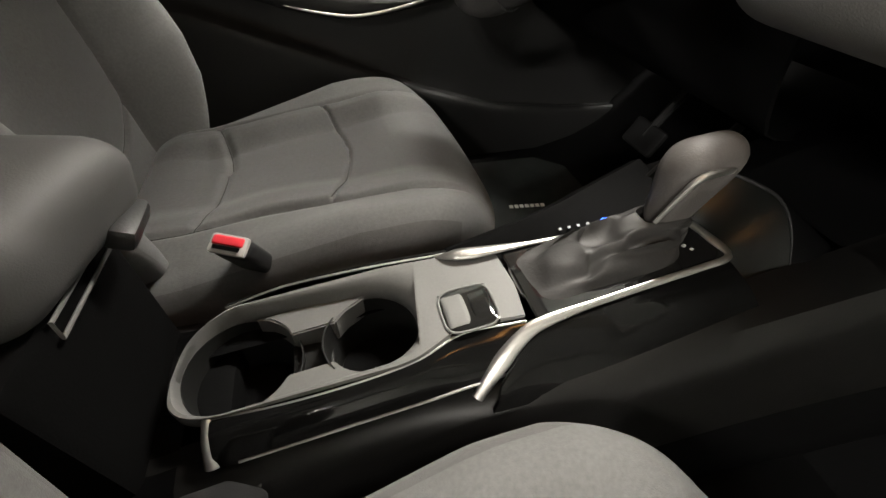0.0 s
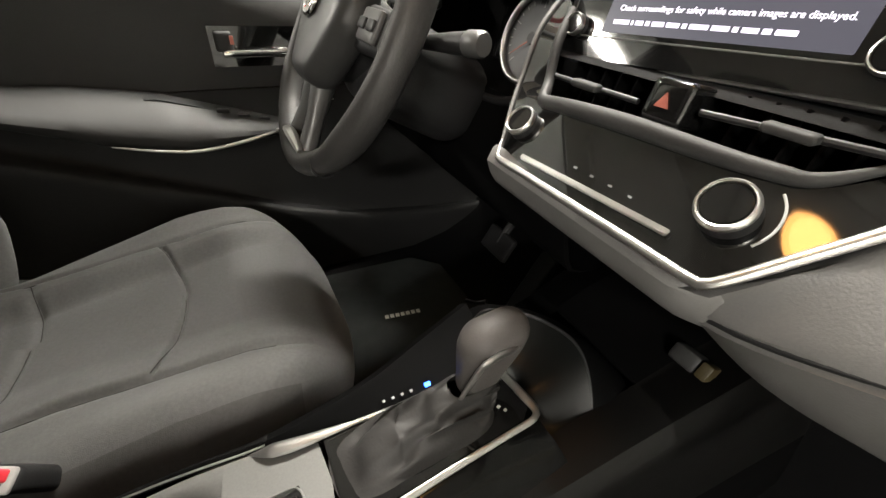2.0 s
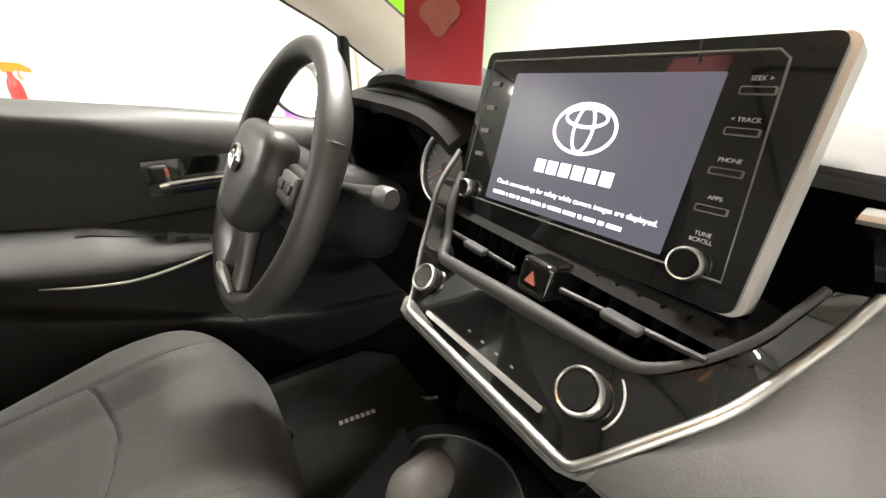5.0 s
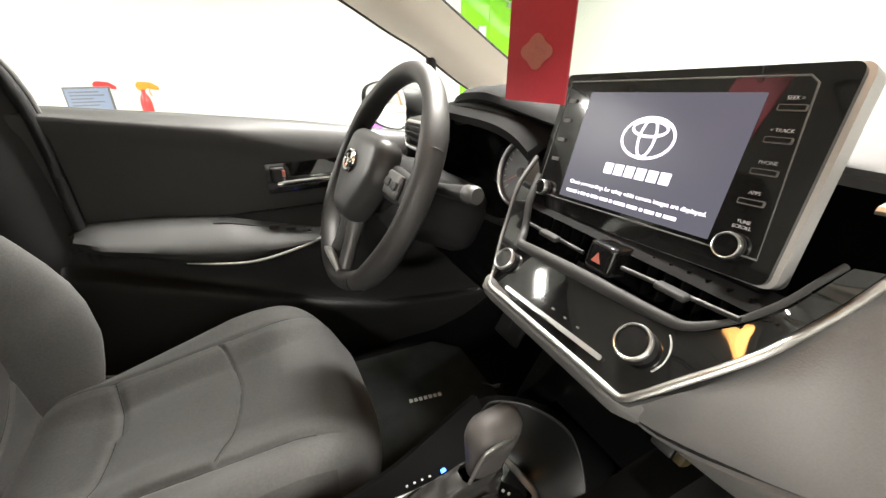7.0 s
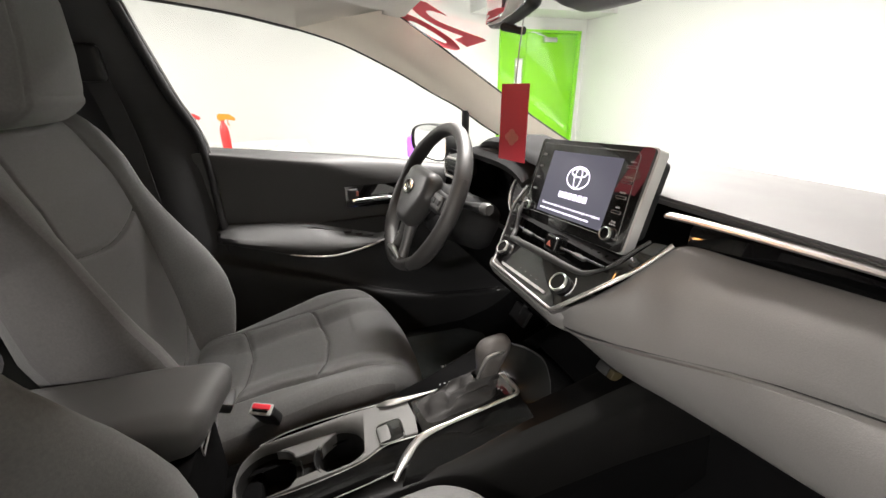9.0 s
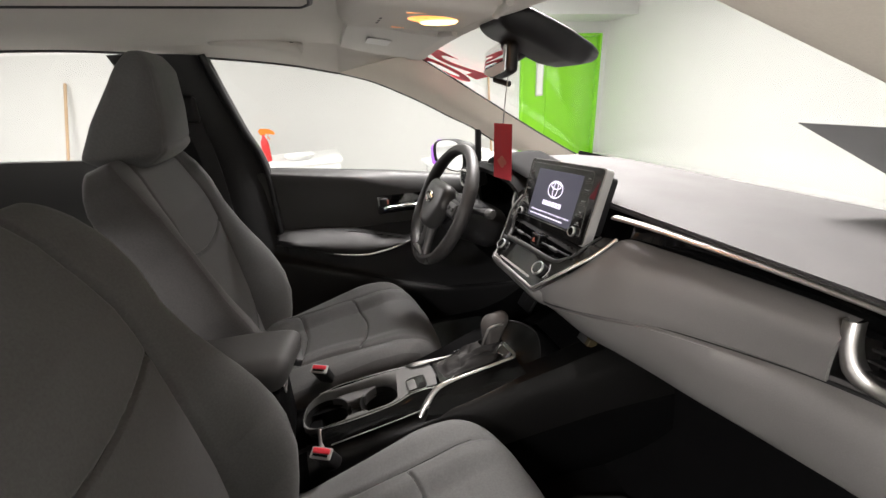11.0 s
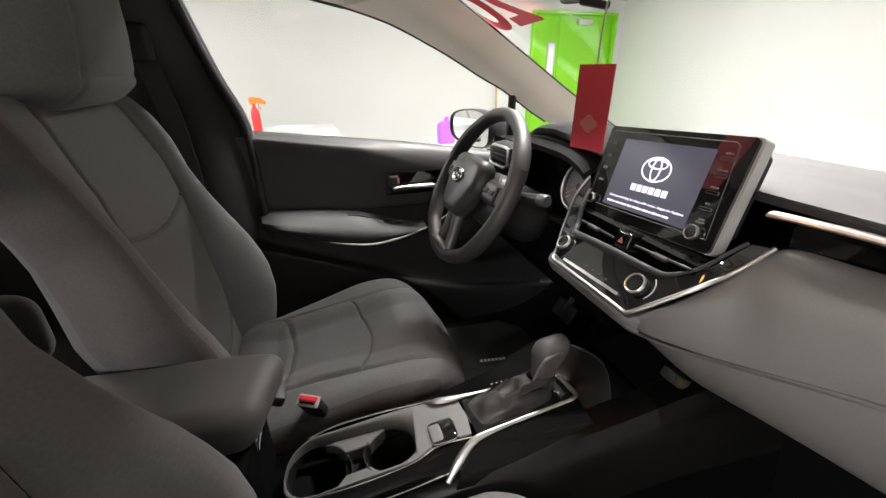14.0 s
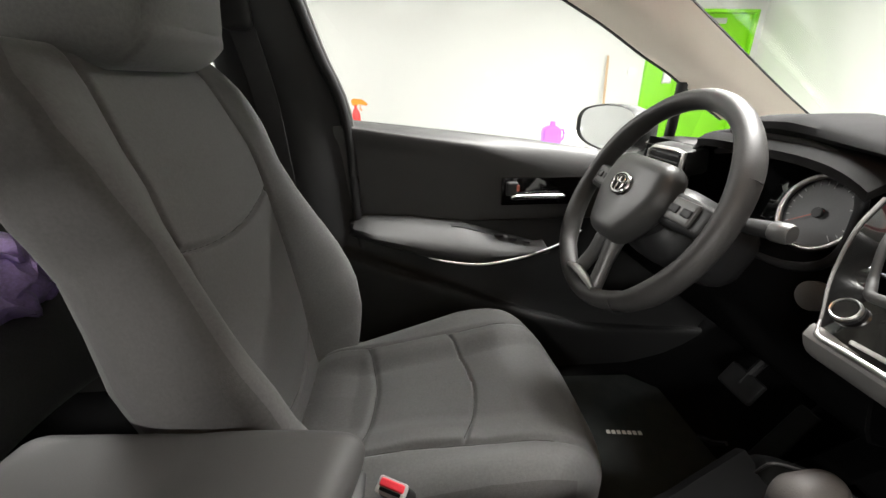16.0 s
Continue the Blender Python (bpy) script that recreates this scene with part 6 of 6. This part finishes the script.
# glossy side plates under the cup panel, silver blades, selector gate
LINES = ((-1, [(-0.022, -0.043), (0.03, -0.049), (0.09, -0.051), (0.146, -0.048), (0.19, -0.035), (0.245, -0.042)], 0.073, 0.027),
         (1, [(-0.022, 0.072), (0.03, 0.080), (0.10, 0.076), (0.15, 0.070), (0.19, 0.064), (0.245, 0.060)], 0.092, 0.036))
for s, line, low_y, drop in LINES:
    a = spline([(x, CY + y, top_z(x) - 0.004) for x, y in line], 30)
    b = [Vector((p.x + (0.0 if p.x < 0.15 else -0.02 * (p.x - 0.15) / 0.1), CY + s * low_y, top_z(p.x) - drop)) for p in a]
    part("gloss_plate", skin([spline([p, p.lerp(q, 0.33) + Vector((0, s * 0.002, 0.0055 + 0.002 * (1 if p.x < 0.15 else 1 - 3.0 * (p.x - 0.15) / 0.1))), p.lerp(q, 0.7) + Vector((0, s * 0.003, 0.0045)), q], 10) for p, q in zip(a, b)], 0.003, inward=(0, -s, 0)), SKIRTSKIN, con, "glossy black side plate")
    part("chrome_line", tube(a, 0.0012, 6), SILVER, con, "thin chrome line")
    part("lower_line", tube(b[2:], 0.0014, 6), SILVER, con)
    if s < 0:
        part("end_cap", tube([(-0.024, CY - 0.040, top_z(-0.024) - 0.006), (-0.024, CY - 0.056, top_z(-0.024) - 0.013), (-0.024, CY - 0.070, top_z(-0.024) - 0.028)], [0.0055, 0.0062, 0.0068], 14), SILVER, con, "bright end cap")
blade = spline([(0.190, CY - 0.080, 0.454), (0.208, CY - 0.070, 0.474), (0.234, CY - 0.057, 0.494), (0.26, CY - 0.052, 0.5035), (0.33, CY - 0.048, 0.512), (0.41, CY - 0.046, 0.5225), (0.434, CY - 0.045, 0.526), (0.441, CY - 0.038, 0.527), (0.440, CY - 0.022, 0.527), (0.436, CY + 0.012, 0.5265)], 60)
part("silver_blade", tube(blade, [0.0048 + 0.0030 * min(1, k / 7) - 0.0045 * min(1, max(0, (k - 7) / 17)) if k < 48 else 0.0033 + 0.0012 * min(1, (k - 48) / 5) for k in range(61)], 12, flat=0.4, up=(-0.2, -0.6, 0.75)), SILVER, con, "polished silver blade")
blade = spline([(0.188, CY + 0.058, 0.489), (0.205, CY + 0.049, 0.497), (0.235, CY + 0.042, 0.502), (0.30, CY + 0.035, 0.509), (0.345, CY + 0.029, 0.515), (0.38, CY + 0.022, 0.519)], 40)
part("silver_blade", tube(blade, [0.001 + 0.006 * min(1, k / 5) - 0.0045 * min(1, max(0, (k - 8) / 12)) for k in range(41)], 10, flat=0.7), SILVER, con)
gate = [(0.252, -0.046), (0.33, -0.044), (0.425, -0.042), (0.436, -0.032), (0.435, 0.012), (0.42, 0.02), (0.33, 0.031), (0.252, 0.039)]
part("gate_plate", slab([Vector((x, CY + y, top_z(x) - 0.002)) for x, y in gate], (0, 0, 1), 0.004, 0.001), PIANO, con, "glossy black selector gate")
# outer glossy skirt on the passenger side below the gate, and driver side upstand
a = spline([(0.21, CY - 0.082, 0.468), (0.25, CY - 0.058, 0.495), (0.34, CY - 0.052, 0.508), (0.44, CY - 0.048, 0.522)], 24)
b = spline([(0.20, CY - 0.094, 0.45), (0.27, CY - 0.096, 0.455), (0.34, CY - 0.094, 0.468), (0.45, CY - 0.085, 0.50)], 24)
part("gloss_skirt", skin([[p, p.lerp(q, 0.5) + Vector((0, -0.003, 0.002)), q] for p, q in zip(a, b)], 0.003, inward=(0, 1, 0)), SKIRTSKIN, con, "glossy black skirt")
a = spline([(0.20, CY + 0.058, 0.486), (0.30, CY + 0.039, 0.508), (0.40, CY + 0.026, 0.521), (0.44, CY + 0.024, 0.526)], 20)
b = spline([(0.205, CY + 0.066, 0.490), (0.30, CY + 0.062, 0.523), (0.37, CY + 0.084, 0.530), (0.45, CY + 0.112, 0.536)], 20)
part("upstand", skin([[p, p.lerp(q, 0.6) + Vector((0, 0.002, 0.003)), q, q + Vector((0, 0.012, -0.01))] for p, q in zip(a, b)], 0.003, inward=(0, 0, -1)), DARK, con, "black upstand beside the selector")
for k in range(5):
    x = 0.315 + 0.0095 * k + (0.008 if k == 4 else 0)
    c = Vector((x, CY + 0.041 - 0.10 * (x - 0.315), 0.5150 + 0.142 * (x - 0.315)))
    part("selector_mark", box(c, (0.006, 0.004, 0.0012) if k == 4 else (0.0028, 0.0024, 0.0006), (20, -8, 0)), BLUE_LED if k == 4 else INK, con, "lit blue selector mark" if k == 4 else "")
for k in range(3):
    part("gate_mark", box((0.408 + 0.004 * k, CY - 0.012 - 0.006 * k, top_z(0.41) + 0.0025), (0.0035, 0.003, 0.001), (0, -8, 20)), INK, con)

TRAYSKIN = material('satin_tray', (0.004, 0.0046, 0.0044), 0.3, 0, 0.1, 12, 400, 0.03, spec=0.2)
# open tray ahead of the lever: a dished floor that rises to a thin rim


def dish_at(a, r):
    """The tray by angle round the lever and reach: a flat floor, a hollow wall up to a lip that falls away outside."""
    reach = 0.112 - 0.016 * max(0.0, a) ** 1.5
    k = r * reach
    x, y = 0.404 + k * math.cos(a), CY - 0.004 + k * math.sin(a)
    t = min(1.0, max(0.0, (r - 0.42) / 0.58))
    z = 0.512 + 0.040 * t ** 2 * (1.5 - 0.5 * t)
    if r > 1:
        z -= 0.30 * (k - reach) + 9.0 * (k - reach) ** 2
    u = min(1.0, max(0.0, (-a + 0.05) / 0.75, (a - 1.0) / 0.45))
    u = u * u * (3 - 2 * u)
    shoulder = float(np.interp(x, [0.40, 0.44, 0.54, 0.62], [0.494, 0.502, 0.525, 0.538])) - 0.10 * max(0.0, CY - 0.05 - y)
    return (x, y, z + (shoulder - z) * u - 0.012 * u * u)


dish = [[dish_at(a, r) for a in np.linspace(-1.0, 1.45, 56)] for r in np.linspace(0.30, 1.0, 40)]
lip = [[dish_at(a, r) for a in np.linspace(-0.5, 1.45, 44)] for r in np.linspace(1.0, 1.4, 12)]
part("tray_lip", skin(lip, 0.004, inward=(0, 0, -1)), DARK, con, "black outer lip of the tray")
part("front_tray", skin(dish, 0.004, inward=(0, 0, -1)), TRAYSKIN, con, "dished dark tray")
rimc = [Vector(dish_at(a, 1.0)) + Vector((0, 0, 0.001)) for a in np.linspace(-0.55, 1.40, 60)]
part("tray_rim", tube(rimc, [0.0004 + 0.0016 * min(1, k / 20) for k in range(60)], 8), BLACK, con, "thin black tray rim")
SOCKET_GREY = material("grey_socket_plastic", (0.022, 0.022, 0.022), 0.5, 0, 0.1, 20, 300, 0.03)
part("usb_cover", box((0.618, CY - 0.07, 0.548), (0.03, 0.03, 0.02), (0, 30, 0), bevel=0.004), SOCKET_GREY, con, "small grey socket cover")
part("socket_label", box((0.616, CY - 0.092, 0.550), (0.026, 0.012, 0.018), (0, 30, 0), bevel=0.002), YELLOW, con, "yellow warning label")

# ---- selector lever ----
lev = thing("gear_selector", "leather gear lever with a pleated boot and silver inlay", "gear lever", (0.32, CY, 0.51))
base = [(0.331 + 0.081 * math.copysign(abs(math.cos(t)) ** 0.55, math.cos(t)), CY - 0.003 + (0.036 if t < math.pi else 0.040) * math.copysign(abs(math.sin(t)) ** 0.55, math.sin(t)) * (1 - 0.9 * max(0, 0.072 * math.cos(t))), 0) for t in np.linspace(0, 2 * math.pi, 61)[:-1]]
rows = []
for j in range(33):
    f = j / 32
    row = []
    for k, (x, y, _) in enumerate(base + base[:1]):
        c = Vector((0.331 + 0.062 * f, CY + 0.003, 0))
        shrink = 1 - 0.66 * f ** 0.7
        p = c + (Vector((x, y, 0)) - Vector((0.331, CY, 0))) * shrink
        z = top_z(x) * (1 - f) + f * 0.552 + 0.003 * math.sin(math.pi * f)
        ang = 2 * math.pi * k / 60
        z += (0.0075 * (abs(math.sin(2.0 * ang + 4.5 * f)) - 0.6) + 0.0035 * math.sin(5 * ang - 7 * f)) * math.sin(math.pi * f) ** 0.8
        fold = math.sin(11 * f + 1.5 * math.sin(ang) + 0.8 * math.sin(3 * ang))
        z += 0.0028 * abs(fold) * math.sin(math.pi * f) * (1.0 if math.cos(ang) < 0.2 else 0.4)
        p.y += 0.0022 * math.sin(17 * f + 3 * ang) * math.sin(math.pi * f)
        p.x += 0.004 * math.sin(20 * f + 2 * ang) * math.sin(math.pi * f)
        row.append(Vector((p.x, p.y, z)))
    rows.append(row)
part("boot", skin(rows, 0.002, inward=(0, 0, -1)), BOOTSKIN, lev, "creased black leather boot")


def knob_shape(p):
    k = (p[:, 2] + 0.045) / 0.09
    w = np.interp(k, [0, 0.25, 0.6, 0.85, 1.0], [0.62, 0.74, 0.97, 1.0, 0.92])
    x = p[:, 0] * np.interp(k, [0, 0.3, 0.7, 1.0], [0.60, 0.72, 1.0, 0.95])
    return np.column_stack((0.398 + x + 0.20 * (p[:, 2] + 0.03), CY + 0.004 + p[:, 1] * w, 0.580 + p[:, 2] + 0.10 * x))


part("knob", soft_block((20, 18, 24), (0.067, 0.044, 0.088), 0.021, knob_shape), KNOBSKIN, lev, "soft grey-black leather knob")
inlay = spline([(0.369, -0.001, 0.556), (0.374, -0.004, 0.575), (0.380, -0.0075, 0.596), (0.384, -0.0082, 0.602), (0.392, -0.0082, 0.605), (0.420, -0.004, 0.604)], 24)
part("silver_inlay", tube(inlay, [0.0016 + 0.0012 * min(1, k / 16) for k in range(25)], 8, flat=1.3), SILVER, lev, "thin silver inlay")

# ---- armrest box ----
arm = thing("armrest", "charcoal padded armrest on a storage box", "armrest", (-0.2, CY, 0.4))


def lid_shape(p):
    """A padded lid: a crowned top, a rounded nose cut back towards the passenger."""
    f = np.clip((p[:, 0] - 0.02) / 0.16, 0, 1)
    low = np.clip((0.04 - p[:, 2]) / 0.08, 0, 1)
    x = p[:, 0] - 0.212 - 0.018 * low * f + 0.22 * (p[:, 1] - 0.02) * f
    y = p[:, 1] * (1 - 0.10 * f ** 2) + CY + 0.034
    z = p[:, 2] + 0.605 - 0.014 * f ** 2 * (1 - low) + 0.08 * np.clip(-p[:, 0], 0, 0.2) + 0.008 * (1 - (p[:, 1] / 0.08) ** 2) * (1 - low)
    return np.column_stack((x, y, z))


part("padded_lid", soft_block((40, 30, 16), (0.345, 0.158, 0.08), 0.030, lid_shape), ARMCLOTH, arm, "soft charcoal armrest lid")
part("latch", box((-0.052, CY + 0.066, 0.577), (0.022, 0.045, 0.02), (0, 25, 0), bevel=0.005), BLACK, arm, "black lid latch")
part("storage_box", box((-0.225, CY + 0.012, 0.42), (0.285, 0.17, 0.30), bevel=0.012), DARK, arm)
bm = tube([(-0.079, CY - 0.015, 0.566), (-0.079, CY + 0.072, 0.562), (-0.0775, CY + 0.078, 0.551), (-0.0775, CY - 0.018, 0.554)], 0.0016, 6, closed=True, up=(1, 0, 0))
part("slot_frame", bm, SATIN_GREY, arm, "bright outlined card slot")

# ---- driver's footwell ----
mat_ = thing("floor_mat", "dark carpet driver's mat with a white woven name", "floor mat", (0.4, 0.40, FL))
MO = [(0.10, 0.20), (0.52, 0.205), (0.62, 0.24), (0.66, 0.33), (0.66, 0.56), (0.60, 0.62), (0.20, 0.64), (0.10, 0.6)]
part("carpet", slab([Vector((x, y, FL - 0.004 + 0.0)) for x, y in MO], (0, 0, 1), 0.014, 0.003), MATSKIN, mat_)
for k in range(7):
    part("name_bar", bar((0.535 - 0.0118 * k, 0.426 + 0.0017 * k, FL + 0.0105), (-1, 0.14, 0), (-0.14, -1, 0), 0.0085, 0.0105, 0.0008), LABEL, mat_, "white woven letter bar" if k == 0 else "", smooth=False)
for x, y in ((0.352, 0.46),):
    part("mat_clip", ring((x, y, FL + 0.012), (0, 0, 1), 0.012, 0.0025, 20, 8), CHROME, mat_, "round bright mat fastener")
    part("clip_cap", disc((x, y, FL + 0.009), (0, 0, 1), 0.009, 0.004, 16, 0.001), BLACK, mat_)


def pedal(name, label, c, w, h, arm_top):
    p = thing(name, label, "pedal", c, "foot pedals")
    part("pad", soft_block((4, 12, 14), (0.014, w, h), 0.006, lambda q: np.column_stack((c[0] + q[:, 0] * 0.9 + q[:, 2] * 0.5, c[1] + q[:, 1], c[2] + q[:, 2] * 0.86 - q[:, 0] * 0.5))), BLACK, p)
    part("arm", tube([c, arm_top], 0.009, 8), BLACK, p)


pedal("accelerator_pedal", "black rubber accelerator pedal", Vector((0.715, 0.285, 0.34)), 0.045, 0.17, Vector((0.80, 0.285, 0.46)))
pedal("brake_pedal", "wide black rubber brake pedal", Vector((0.70, 0.385, 0.40)), 0.085, 0.055, Vector((0.80, 0.385, 0.55)))
bk = thing("hood_release", "small bright lever under the dashboard", "lever", (0.62, 0.33, 0.29))
part("lever", tube([(0.612, 0.355, 0.292), (0.622, 0.33, 0.300), (0.632, 0.31, 0.318)], 0.005, 8), CHROME, bk)
pm = thing("floor_mat", "dark carpet passenger's mat on the cabin floor", "floor mat", (0.4, -0.38, FL))
part("carpet", slab([Vector((x, -y, FL - 0.004)) for x, y in MO[::-1]], (0, 0, 1), 0.014, 0.003), MATSKIN, pm)
